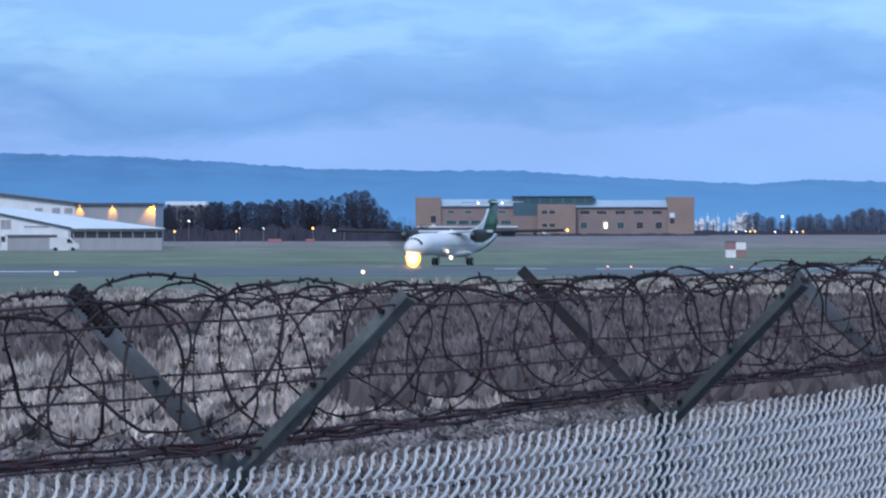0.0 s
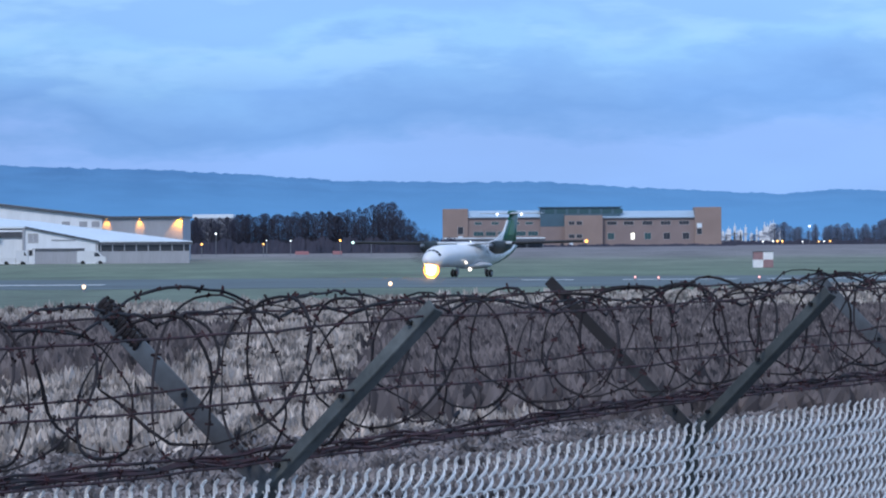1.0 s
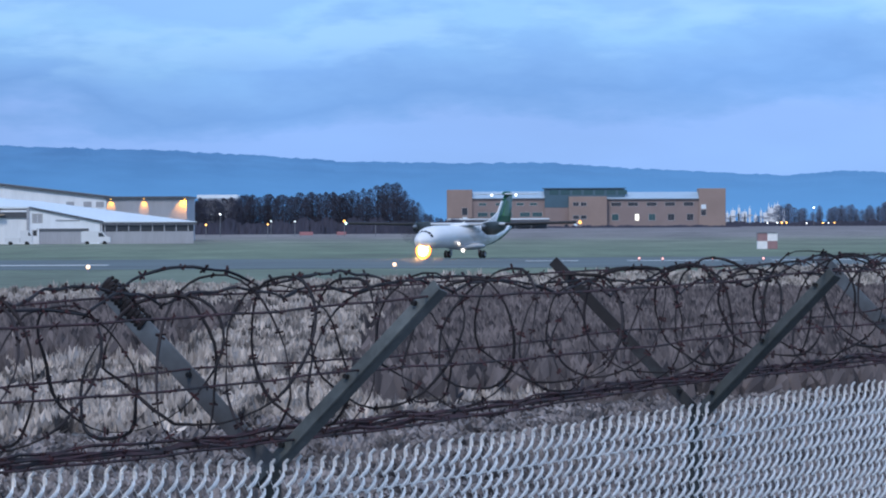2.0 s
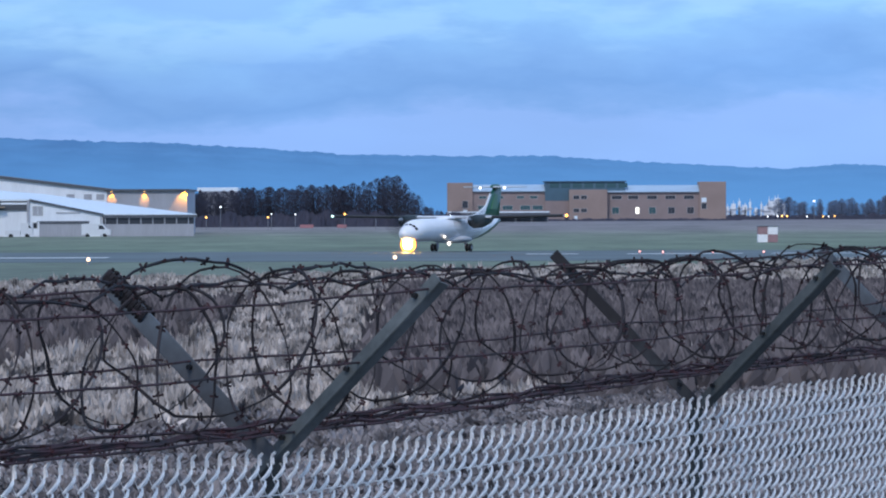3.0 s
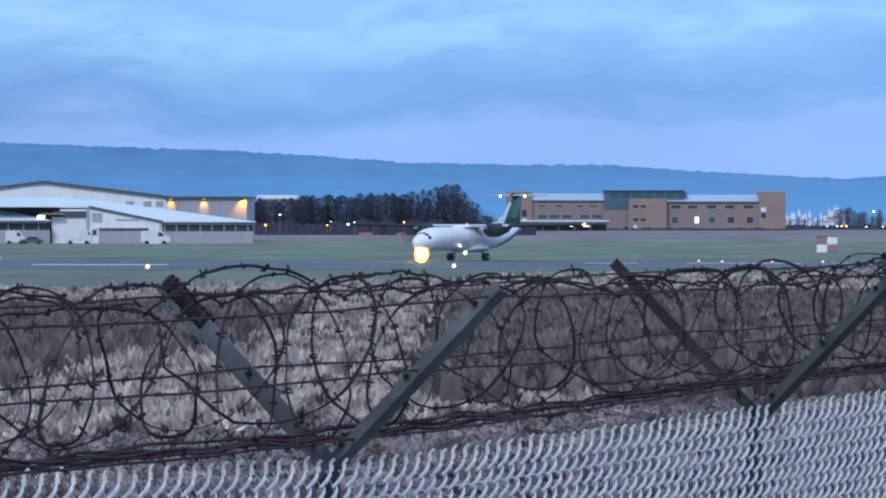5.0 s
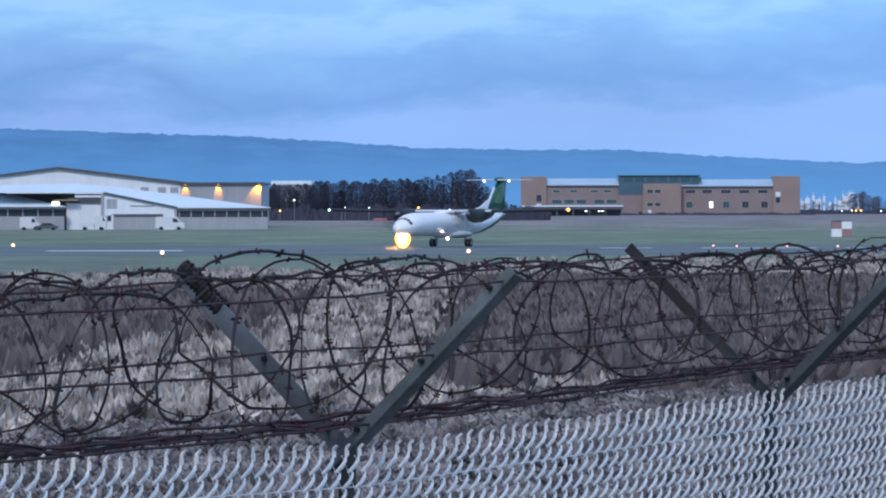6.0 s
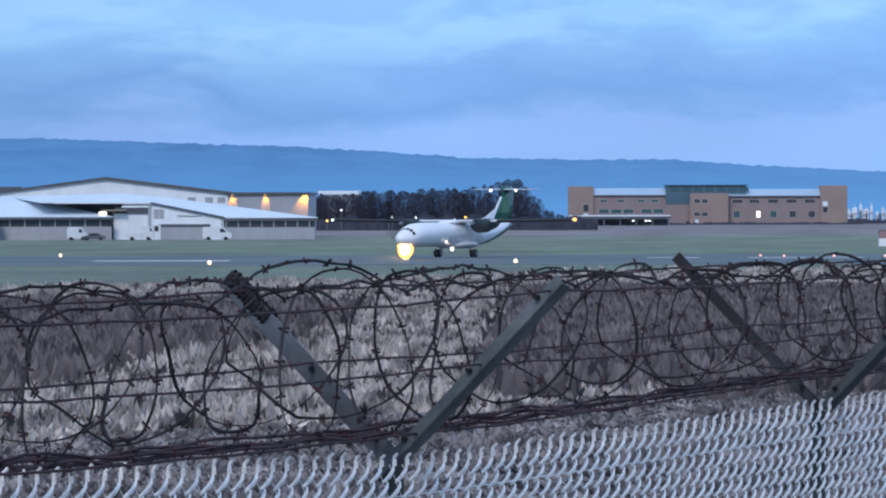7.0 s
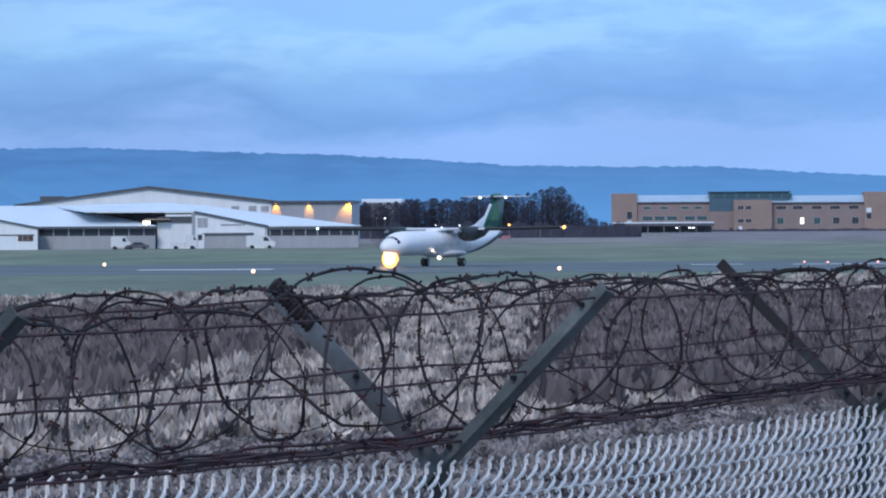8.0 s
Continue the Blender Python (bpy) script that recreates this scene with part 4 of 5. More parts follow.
def make_office_block():
    Y = 2000.0
    G = 1.0
    o = thing("office_building", 0, 0, 0, "three-storey buff brick building with teal rooftop block and pale roofs", "building")
    part("end_tower", boxes((11.8, 21.1, Y - 1.0, Y + 14, G - 1, 15.4), bevel=0.1), BRICK, o, "buff brick end tower")
    part("wall", boxes((21.1, 47.6, Y, Y + 14, G - 1, 12.1)), BRICK2, o, "buff brick wing wall")
    part("wall", boxes((70.4, 104.2, Y, Y + 14, G - 1, 11.7)), BRICK2, o, "buff brick wing wall")
    part("centre_block", boxes((56.4, 70.4, Y - 3.5, Y + 14, G - 1, 12.7), bevel=0.1), BRICK, o, "projecting brick centre block")
    part("recess_wall", boxes((47.6, 56.4, Y - 0.8, Y + 14, G - 1, 8.7)), BRICK2, o)
    part("upper_wall", boxes((47.6, 56.4, Y - 0.9, Y + 0.95, 8.7, 13.2)), TEAL, o, "teal-clad upper wall of the recess")
    part("end_tower", boxes((104.2, 114.0, Y - 1.0, Y + 14, G - 1, 15.5), bevel=0.1), BRICK, o, "buff brick end tower")
    for x0, x1, z in ((21.1, 47.6, 12.1), (70.4, 104.2, 11.7)):
        bm = prism([(0, z), (0, z + 0.25), (8, z + 2.6), (14, z + 2.6), (14, z)], x0, x1)
        bmesh.ops.transform(bm, matrix=Matrix(((0, 1, 0, 0), (1, 0, 0, Y - 0.4), (0, 0, 1, 0), (0, 0, 0, 1))), verts=bm.verts)
        bmesh.ops.recalc_face_normals(bm, faces=bm.faces)
        part("roof", bm, OFFICE_ROOF, o, "sloping metal roof tinted blue-grey as painted haze")
        part("gutter", boxes((x0, x1, Y - 0.55, Y - 0.3, z - 0.35, z + 0.05)), DARK_CLAD, o, "dark eaves gutter")
    part("rooftop_block", boxes((47.6, 77.0, Y + 1, Y + 13, 12.2, 15.6), bevel=0.1), TEAL, o, "teal-clad rooftop block")
    part("roof_cap", boxes((47.0, 77.6, Y + 0.4, Y + 13.6, 15.6, 15.9)), TEAL, o, "teal flat roof edge")
    for k in range(7):
        x = 49.5 + k * 4.2
        part("louvre", boxes((x, x + 3.2, Y + 0.9, Y + 1.0, 13.4, 15.1)), TEAL_GLASS, o, "dark glazed louvre")
    # windows, wing by wing
    window(o, 18.3, 7.4, 2.0, 2.6, Y - 1.0)
    window(o, 18.3, 5.0, 1.6, 0.8, Y - 1.0, METAL_ROOF)
    for x in (24.8, 31.0, 38.6, 43.5):
        window(o, x, 10.0, 2.6, 0.9, Y, TEAL_GLASS, 2)
    for x0 in (24.0, 28.5, 33.0, 39.5, 44.0):
        window(o, x0 + 0.9, 6.2, 3.6, 1.5, Y, TEAL_GLASS, 3)
    window(o, 52.2, 10.2, 3.0, 1.4, Y - 0.8, METAL_ROOF, 2)
    for z in (9.9, 5.1):
        for x in (59.0, 61.8):
            window(o, x, z, 2.1, 1.3, Y - 3.5, None, 2)
    window(o, 58.8, 2.3, 1.2, 1.6, Y - 3.5, METAL_ROOF)
    for k, x in enumerate((73.5, 79.6, 86.5, 93.2, 100.0)):
        window(o, x + 0.4, 9.8, 3.6, 1.3, Y, None, 3)
    for k, x in enumerate((73.5, 81.5, 87.0, 94.0, 101.0)):
        window(o, x, 5.0, 1.4 if k == 1 else 2.4, 2.3, Y, (TEAL_GLASS, LIT_GLASS, TEAL_GLASS, DARK_GLASS, DARK_GLASS)[k], 1 if k == 1 else 2)
    window(o, 105.9, 8.8, 1.8, 1.6, Y - 1.0, METAL_ROOF)
    window(o, 105.9, 6.6, 1.8, 2.0, Y - 1.0)
    for x, z in ((57.3, 2.5), (24.0, 2.6)):
        part("door", boxes((x - 2.4, x - 1.2, Y - 0.95, Y - 0.8, G, z)), DARK_GLASS, o)


make_office_block()


def make_canopy():
    Y = 1900.0
    c = thing("flat_roofed_shed", 0, 0, 0, "long low open shed with thin pale flat roof", "shed")
    part("roof", boxes((11.5, 46.8, Y, Y + 9, 3.9, 4.8), bevel=0.05), METAL_ROOF, c, "thin pale flat roof")
    # dark strip put in for the shadow below the roof edge
    part("fascia", boxes((11.4, 46.9, Y - 0.15, Y, 3.4, 4.35)), DARK_CLAD, c, "dark strip painted as the shade under the roof")
    part("back_wall", boxes((11.8, 46.5, Y + 7.5, Y + 8, 1.0, 3.9)), DARK_CLAD, c)
    for k in range(7):
        x = 12.4 + k * 5.6
        part("column", boxes((x, x + 0.3, Y + 0.2, Y + 0.5, 1.0, 3.9)), GALV_POLE, c)
    for x in (33.5, 38.0, 39.2):
        part("ceiling_lamp", boxes((x, x + 0.8, Y + 2, Y + 2.4, 2.6, 2.95)), WHITE_LAMP, c, "lit white lamp")


make_canopy()


def make_hangar():
    """The large gabled hall at the back, with a flat-topped bay lit by floodlights."""
    Y = 1100.0
    h = thing("aircraft_hangar", 0, 0, 0, "large white gabled hangar hall with floodlit side bay", "hangar")
    part("gable_wall", prism([(-113.5, 0), (-113.5, 8.6), (-87.0, 12.0), (-62.2, 9.0), (-62.2, 0)], Y, Y + 0.4), WHITE_CLAD, h, "pale bluish-white gable wall")
    part("roof", prism([(-114.3, 8.5), (-114.3, 8.9), (-87.0, 12.45), (-61.5, 9.35), (-61.5, 8.9), (-87.0, 12.0)], Y - 0.6, Y + 60), DARK_CLAD, h, "dark-edged low gable roof")
    part("side_bay", boxes((-62.2, -46.0, Y + 0.2, Y + 40, 0, 8.9)), GREY_CLAD, h, "grey flat-topped side bay")
    part("bay_roof", boxes((-62.6, -45.6, Y - 0.4, Y + 40.4, 8.9, 9.3)), DARK_CLAD, h, "dark roof edge of the bay")
    for x in (-69.5, -66.0, -63.5):
        part("wall_vent", boxes((x - 0.8, x + 0.8, Y - 0.08, Y, 7.2, 8.3)), GREY_CLAD, h, "grey louvred vent")
    for x in (-61.25, -54.6, -46.35):
        part("floodlight", boxes((x - 0.15, x + 0.15, Y - 0.86, Y - 0.66, 8.74, 8.82), bevel=0.01), SODIUM_SPOT, h, "orange sodium floodlight")
        part("lamp_hood", boxes((x - 0.22, x + 0.22, Y - 0.95, Y - 0.55, 8.84, 8.92), bevel=0.01), DARK_CLAD, h, "dark floodlight hood")
        part("bracket", boxes((x - 0.05, x + 0.05, Y - 0.55, Y - 0.4, 8.84, 8.96)), DARK_CLAD, h)
    part("roof_unit", boxes((-110, -105, Y + 10, Y + 14, 9.6, 10.6), bevel=0.1), DARK_CLAD, h, "dark plant box on the roof")


make_hangar()
for x, power, wide, aside in ((-61.25, 620, 58, 0.0), (-54.6, 620, 58, 0.0), (-46.35, 1300, 84, -0.25)):
    lamp = new("sodium_beam", bpy.data.lights.new("sodium_beam", "SPOT"))
    lamp.data.energy, lamp.data.color, lamp.data.shadow_soft_size = power, (1.0, 0.38, 0.02), 0.04
    lamp.data.spot_size, lamp.data.spot_blend = radians(wide), 0.2
    lamp.matrix_basis = look((x, 1099.24, 8.7), (x + aside, 1100.2, 7.6))


def slope(corners, thick=0.25):
    """A roof sheet through four corners, with thickness."""
    bm = bmesh.new()
    a = [bm.verts.new(c) for c in corners]
    b = [bm.verts.new((c[0], c[1], c[2] - thick)) for c in corners]
    bm.faces.new(a)
    bm.faces.new(b[::-1])
    for i in range(4):
        bm.faces.new((a[i], b[i], b[(i + 1) % 4], a[(i + 1) % 4]))
    bmesh.ops.recalc_face_normals(bm, faces=bm.faces)
    return bm


def make_sheds():
    Y = 1010.0
    s = thing("workshop_hangar", 0, 0, 0, "low white workshop hangar with wide pale sloping roofs", "hangar")
    # main roof rises away from the field; its east end falls to a low eave
    part("roof", slope([(-57.9, Y, 4.35), (-40.4, Y, 4.2), (-72.0, Y + 45, 8.2), (-79.5, Y + 45, 8.8)]), METAL_ROOF, s, "broad pale metal roof")
    part("roof", slope([(-91.8, Y, 7.2), (-71.3, Y, 7.1), (-79.5, Y + 45, 8.9), (-102.0, Y + 45, 8.4)]), METAL_ROOF, s, "broad pale metal roof")
    part("roof", slope([(-71.3, Y, 7.1), (-57.7, Y, 4.35), (-76.0, Y + 45, 8.5), (-79.5, Y + 45, 8.85)]), METAL_ROOF, s, "broad pale metal roof")
    part("roof", slope([(-135.0, Y - 2, 4.55), (-78.3, Y - 2, 4.45), (-91.5, Y + 20, 7.0), (-135.0, Y + 20, 7.4)]), METAL_ROOF, s, "broad pale metal roof")
    part("roof", slope([(-135.0, Y + 20, 7.4), (-91.5, Y + 20, 7.0), (-102.0, Y + 45, 8.4), (-135.0, Y + 45, 8.6)]), METAL_ROOF, s, "broad pale metal roof")
    part("fascia", boxes((-57.9, -40.4, Y - 0.05, Y + 0.15, 3.55, 4.1)), DARK_CLAD, s, "dark eaves band")
    part("wall", boxes((-57.9, -41.0, Y + 0.3, Y + 0.6, -0.2, 2.4)), GREY_CLAD, s, "grey lower wall")
    part("window_band", boxes((-57.9, -41.0, Y + 0.35, Y + 0.55, 2.4, 3.6)), DARK_GLASS, s, "dark strip of windows")
    for k in range(8):
        x = -57.5 + 2.2 * k
        part("mullion", boxes((x, x + 0.18, Y + 0.2, Y + 0.35, 2.4, 3.6)), GREY_CLAD, s)
    # gabled middle front
    part("front_wall", prism([(-71.4, 0), (-71.4, 6.8), (-57.9, 4.05), (-57.9, 0)], Y + 0.3, Y + 0.7), WHITE_CLAD, s, "white gabled front wall")
    part("verge", prism([(-71.4, 6.75), (-71.4, 7.12), (-57.7, 4.36), (-57.7, 4.0)], Y - 0.1, Y + 0.25), DARK_CLAD, s, "dark verge board")
    part("front_wall", boxes((-78.4, -71.6, Y + 1.2, Y + 1.6, 0, 5.2)), WHITE_CLAD, s, "white front wall")
    # solid dark slab stands in for the shade inside the opening
    part("door_head", boxes((-78.2, -71.7, Y + 0.9, Y + 1.2, 5.0, 6.1)), DARK_CLAD, s, "dark slab painted as the shaded opening above the wall")
    part("soffit", boxes((-79.0, -71.5, Y + 1.0, Y + 30, 6.55, 6.75)), DARK_CLAD, s)
    part("jamb", boxes((-71.9, -71.4, Y - 0.1, Y + 1.2, 0, 6.9)), GREY_CLAD, s)
    part("gap_wall", boxes((-92.0, -78.4, Y + 21, Y + 21.4, 0, 6.9)), GREY_CLAD, s)
    part("hangar_door", boxes((-69.8, -61.0, Y + 0.12, Y + 0.3, 0.1, 2.9)), GREY_CLAD, s, "grey sliding door")
    part("door_rail", boxes((-70.0, -60.4, Y + 0.02, Y + 0.12, 2.5, 3.0)), DARK_CLAD, s, "dark door rail")
    part("wall_sign", boxes((-66.5, -62.0, Y + 0.18, Y + 0.3, 4.4, 4.65)), GREY_CLAD, s, "grey unreadable sign bar")
    part("wall_lamp", boxes((-81.0, -79.6, Y - 0.3, Y + 0.1, 4.75, 5.35), bevel=0.05), WARM_LAMP, s, "bright warm-white wall lamp")
    part("canopy", boxes((-80.6, -76.0, Y - 0.6, Y + 1.0, 5.5, 5.7)), BARN_TAN, s, "tan lit canopy over the entrance")
    # small fittings on the gabled front
    window(s, -69.9, 4.9, 1.7, 1.5, Y + 0.3, GREY_CLAD, 2)
    window(s, -70.4, 2.2, 0.7, 0.9, Y + 0.3)
    part("door_frame", boxes((-71.2, -70.9, Y + 0.1, Y + 0.28, 0.0, 2.9), (-69.9, -69.6, Y - 0.1, Y + 0.1, 0.0, 2.9)), WHITE_CLAD, s, "white door posts")
    part("downpipe", boxes((-58.3, -58.1, Y + 0.1, Y + 0.25, 0.0, 3.9)), GREY_CLAD, s)
    # west front
    part("fascia", boxes((-135, -78.4, Y - 2.05, Y - 1.8, 3.9, 4.35)), DARK_CLAD, s, "dark eaves band")
    part("wall", boxes((-135, -78.6, Y - 1.2, Y - 0.9, -0.2, 2.6)), GREY_CLAD, s, "grey lower wall")
    part("window_band", boxes((-135, -78.6, Y - 1.15, Y - 0.95, 2.6, 3.9)), DARK_GLASS, s, "dark strip of windows")
    for k in range(20):
        x = -134 + 2.8 * k
        part("mullion", boxes((x, x + 0.2, Y - 1.3, Y - 1.15, 2.6, 3.9)), GREY_CLAD, s)


make_sheds()


def make_van(x, y, w, label, flat=False):
    v = thing("van", x, y, 0.0, label, "van", "vehicles by the hangar")
    if flat:
        part("body", prism([(0, 0.5), (0, 1.3), (w * 0.55, 1.3), (w * 0.55, 0.5)], 0, 2.0), VAN_WHITE, v)
        part("cab", prism([(w * 0.57, 0.5), (w * 0.57, 2.7), (w * 0.85, 2.7), (w, 1.7), (w, 0.5)], 0, 2.0), VAN_WHITE, v)
        part("windscreen", prism([(w * 0.86, 1.75), (w * 0.86, 2.55), (w * 0.97, 1.75)], -0.02, 2.02), DARK_GLASS, v)
    else:
        part("body", prism([(0, 0.45), (0, 2.35), (0.3, 2.5), (w * 0.72, 2.5), (w * 0.86, 1.6), (w, 1.35), (w, 0.45)], 0, 2.0), VAN_WHITE, v)
        part("windscreen", prism([(w * 0.60, 1.5), (w * 0.60, 2.2), (w * 0.72, 2.2), (w * 0.82, 1.5)], -0.02, 2.02), DARK_GLASS, v)
    for wx in (w * 0.2, w * 0.8):
        bm = bmesh.new()
        bmesh.ops.create_cone(bm, cap_ends=True, segments=14, radius1=0.36, radius2=0.36, depth=0.25, matrix=Matrix.Translation((wx, 0.1, 0.36)) @ Matrix.Rotation(radians(90), 4, "X"))
        part("wheel", bm, TYRE, v)
        bm = bmesh.new()
        bmesh.ops.create_cone(bm, cap_ends=True, segments=14, radius1=0.36, radius2=0.36, depth=0.25, matrix=Matrix.Translation((wx, 1.9, 0.36)) @ Matrix.Rotation(radians(90), 4, "X"))
        part("wheel", bm, TYRE, v)


make_van(-75.2, 1000, 5.0, "white flatbed truck parked before the hangar", True)
make_van(-61.2, 1000, 5.3, "white van parked before the hangar")
make_van(-86.2, 1001, 3.6, "white van parked before the low wall")


def make_annex():
    """Low gabled store at the west end of the workshops."""
    Y = 1002.0
    h = thing("store_building", 0, 0, 0, "low white gabled store with a dark roof edge beside the hangar", "building")
    part("gable_wall", prism([(-126, -0.2), (-126, 4.0), (-113, 6.5), (-99.8, 4.0), (-99.8, -0.2)], Y, Y + 0.3), WHITE_CLAD, h, "white gable wall")
    part("roof", prism([(-126.6, 3.9), (-126.6, 4.1), (-113, 6.85), (-99.2, 4.15), (-99.2, 3.9), (-113, 6.55)], Y - 0.3, Y + 5), DARK_CLAD, h, "dark roof edge")
    part("sliding_door", boxes((-106.6, -103.8, Y - 0.12, Y - 0.004, 0.0, 2.7), bevel=0.03), METAL_ROOF, h, "white sliding door")
    part("door_rail", boxes((-106.8, -100.4, Y - 0.18, Y - 0.004, 2.75, 2.95)), DARK_CLAD, h)
    part("window_band", boxes((-103.4, -100.6, Y - 0.06, Y - 0.004, 1.7, 2.7)), BROWN_GLASS, h, "brown tinted window band")
    for x in (-102.6, -101.6):
        part("mullion", boxes((x, x + 0.1, Y - 0.1, Y - 0.062, 1.7, 2.7)), GREY_CLAD, h)


make_annex()


def make_dark_car(x, y):
    c = thing("car", x, y, 0, "dark parked car before the hangar", "car")
    part("body", prism([(0, 0.3), (0, 0.85), (0.9, 0.95), (1.4, 1.4), (2.8, 1.4), (3.5, 0.95), (4.1, 0.85), (4.1, 0.3)], 0, 1.7), DARK_CLAD, c)
    part("side_window", prism([(1.2, 0.98), (1.55, 1.32), (2.7, 1.32), (3.2, 0.98)], -0.02, 1.72), DARK_GLASS, c)
    for wx in (0.8, 3.3):
        bm = bmesh.new()
        bmesh.ops.create_cone(bm, cap_ends=True, segments=14, radius1=0.31, radius2=0.31, depth=1.74, matrix=Matrix.Translation((wx, 0.85, 0.31)) @ Matrix.Rotation(radians(90), 4, "X"))
        part("wheel", bm, TYRE, c)


make_dark_car(-83.2, 999)


# ---------- red and white equipment cabin beside the runway ----------
def make_cabin():
    x, y = 47.4, 754.0
    c = thing("equipment_cabin", x, y, 0, "red and white chequered equipment cabin on the grass", "cabin")
    part("cladding", boxes((0, 1.35, 0, 2.2, 1.1, 2.2), bevel=0.02), RED_PAINT, c, "red panel")
    part("cladding", boxes((1.352, 2.75, 0, 2.2, 1.1, 2.2), bevel=0.02), WHITE_CABIN, c, "white panel")
    part("cladding", boxes((0, 1.35, 0, 2.2, 0, 1.098), bevel=0.02), WHITE_CABIN, c, "white panel")
    part("cladding", boxes((1.352, 2.75, 0, 2.2, 0, 1.098), bevel=0.02), RED_PAINT, c, "red panel")
    part("roof", boxes((-0.1, 2.85, -0.1, 2.3, 2.2, 2.28)), GALV_POLE, c)


make_cabin()


# ---------- lamps ----------
def street_lamp(x, y, z, h, material, label, size=0.45):
    l = thing("street_lamp", x, y, z, label, "street lamp", "lamps about the airfield")
    v, f = tubes([[(0, 0, 0), (0, 0, h * 0.6), (0, 0, h)]], 0.09, 6)
    sheet("pole", v, f, GALV_POLE, l)
    bm = bmesh.new()
    bmesh.ops.create_uvsphere(bm, u_segments=10, v_segments=6, radius=size, matrix=Matrix.Translation((0, -0.15, h)) @ Matrix.Diagonal((1, 1, 0.85, 1)))
    part("lamp_head", bm, material, l, "lit lamp head")


for x, z, m, s in ((-49.8, 3.4, SODIUM_SPOT, 0.5), (-46.4, 5.9, WHITE_LAMP, 0.42), (-35.1, 3.4, SODIUM_SPOT, 0.42), (-34.3, 4.2, WHITE_LAMP, 0.25), (-28.6, 4.1, WHITE_LAMP, 0.32),
                   (-16.8, 4.1, SODIUM_SPOT, 0.55), (-9.4, 3.6, SODIUM_SPOT, 0.35)):
    g = ground_height(x, 1300)
    street_lamp(x, 1300, g, z - g, m, "tall street lamp, lit orange at dusk" if m is SODIUM_SPOT else "tall street lamp, lit white at dusk", s * 0.52)
for x, z, m, s in ((153.7, 8.4, WHITE_LAMP, 0.75), (135.8, 2.6, WHITE_LAMP, 0.55), (150.9, 2.5, WHITE_LAMP, 0.55), (157.2, 2.5, SODIUM_SPOT, 0.6), (159.3, 2.5, WHITE_LAMP, 0.5), (161.6, 2.6, SODIUM_SPOT, 0.6),
                   (139.6, 2.7, WHITE_LAMP, 0.6), (141.3, 2.7, SODIUM_SPOT, 0.75), (143.2, 2.7, SODIUM_SPOT, 0.7)):
    g = ground_height(x, 2100)
    street_lamp(x, 2100, g, z - g, m, "distant street lamp, lit orange at dusk" if m is SODIUM_SPOT else "distant street lamp, lit white at dusk", s * 0.52)


def edge_light(x, y, m, r=0.17):
    e = thing("runway_light", x, y, 0.0, "low runway edge light glowing warm in the grass", "runway light", "lights along the runway")
    bm = bmesh.new()
    bmesh.ops.create_cone(bm, cap_ends=True, segments=10, radius1=0.12, radius2=0.08, depth=0.3, matrix=Matrix.Translation((0, 0, 0.15)))
    part("base", bm, GALV_POLE, e)
    bm = bmesh.new()
    bmesh.ops.create_uvsphere(bm, u_segments=10, v_segments=6, radius=r, matrix=Matrix.Translation((0, 0, 0.3 + r * 0.8)))
    part("lens", bm, m, e, "glowing glass lens")


EDGE = glow("runway_edge_lamp", (1.0, 0.66, 0.42), 2.5)
EDGE_RED = glow("red_runway_lamp", (1.0, 0.45, 0.42), 1.5)
for x, y in ((-27.1, 452), (-47.6, 545), (-1.74, 463), (-72.5, 575)):
    edge_light(x, y, EDGE)
for x, y in ((21.8, 530), (23.75, 523), (28.5, 522), (33.3, 521)):
    edge_light(x, y, EDGE_RED, 0.11)


# ---------- low signs on the grass ----------
SIGN_RED = mat("faded_red_sign", (0.42, 0.19, 0.20), 0.5, var=0.1, scale=1)
for x, w in ((-25.9, 3.2), (-17.5, 2.2)):
    sg = thing("airfield_sign", x, 1300, ground_height(x, 1300), "low faded red airfield sign board on legs", "sign", "signs on the airfield")
    part("board", boxes((-w / 2, w / 2, 0, 0.2, 0.35, 1.15), bevel=0.03), SIGN_RED, sg)
    for lx in (-w / 2 + 0.2, w / 2 - 0.3):
        part("leg", boxes((lx, lx + 0.1, 0.05, 0.15, 0, 0.35)), GALV_POLE, sg)


# ---------- trees ----------
BARK = mat("winter_bark", (0.035, 0.033, 0.04), 0.9, var=0.3, scale=2)
TWIGS = island_mat("bare_winter_twigs", (0.036, 0.042, 0.070), (0.058, 0.058, 0.088), large=0.12)
# far crowns: bluish haze painted into the twig colour
HAZY_TWIGS = island_mat("haze_tinted_twigs", (0.115, 0.155, 0.235), (0.185, 0.23, 0.32), large=0.3)
FIR = island_mat("dark_evergreen", (0.012, 0.02, 0.025), (0.03, 0.045, 0.045), large=0.3)


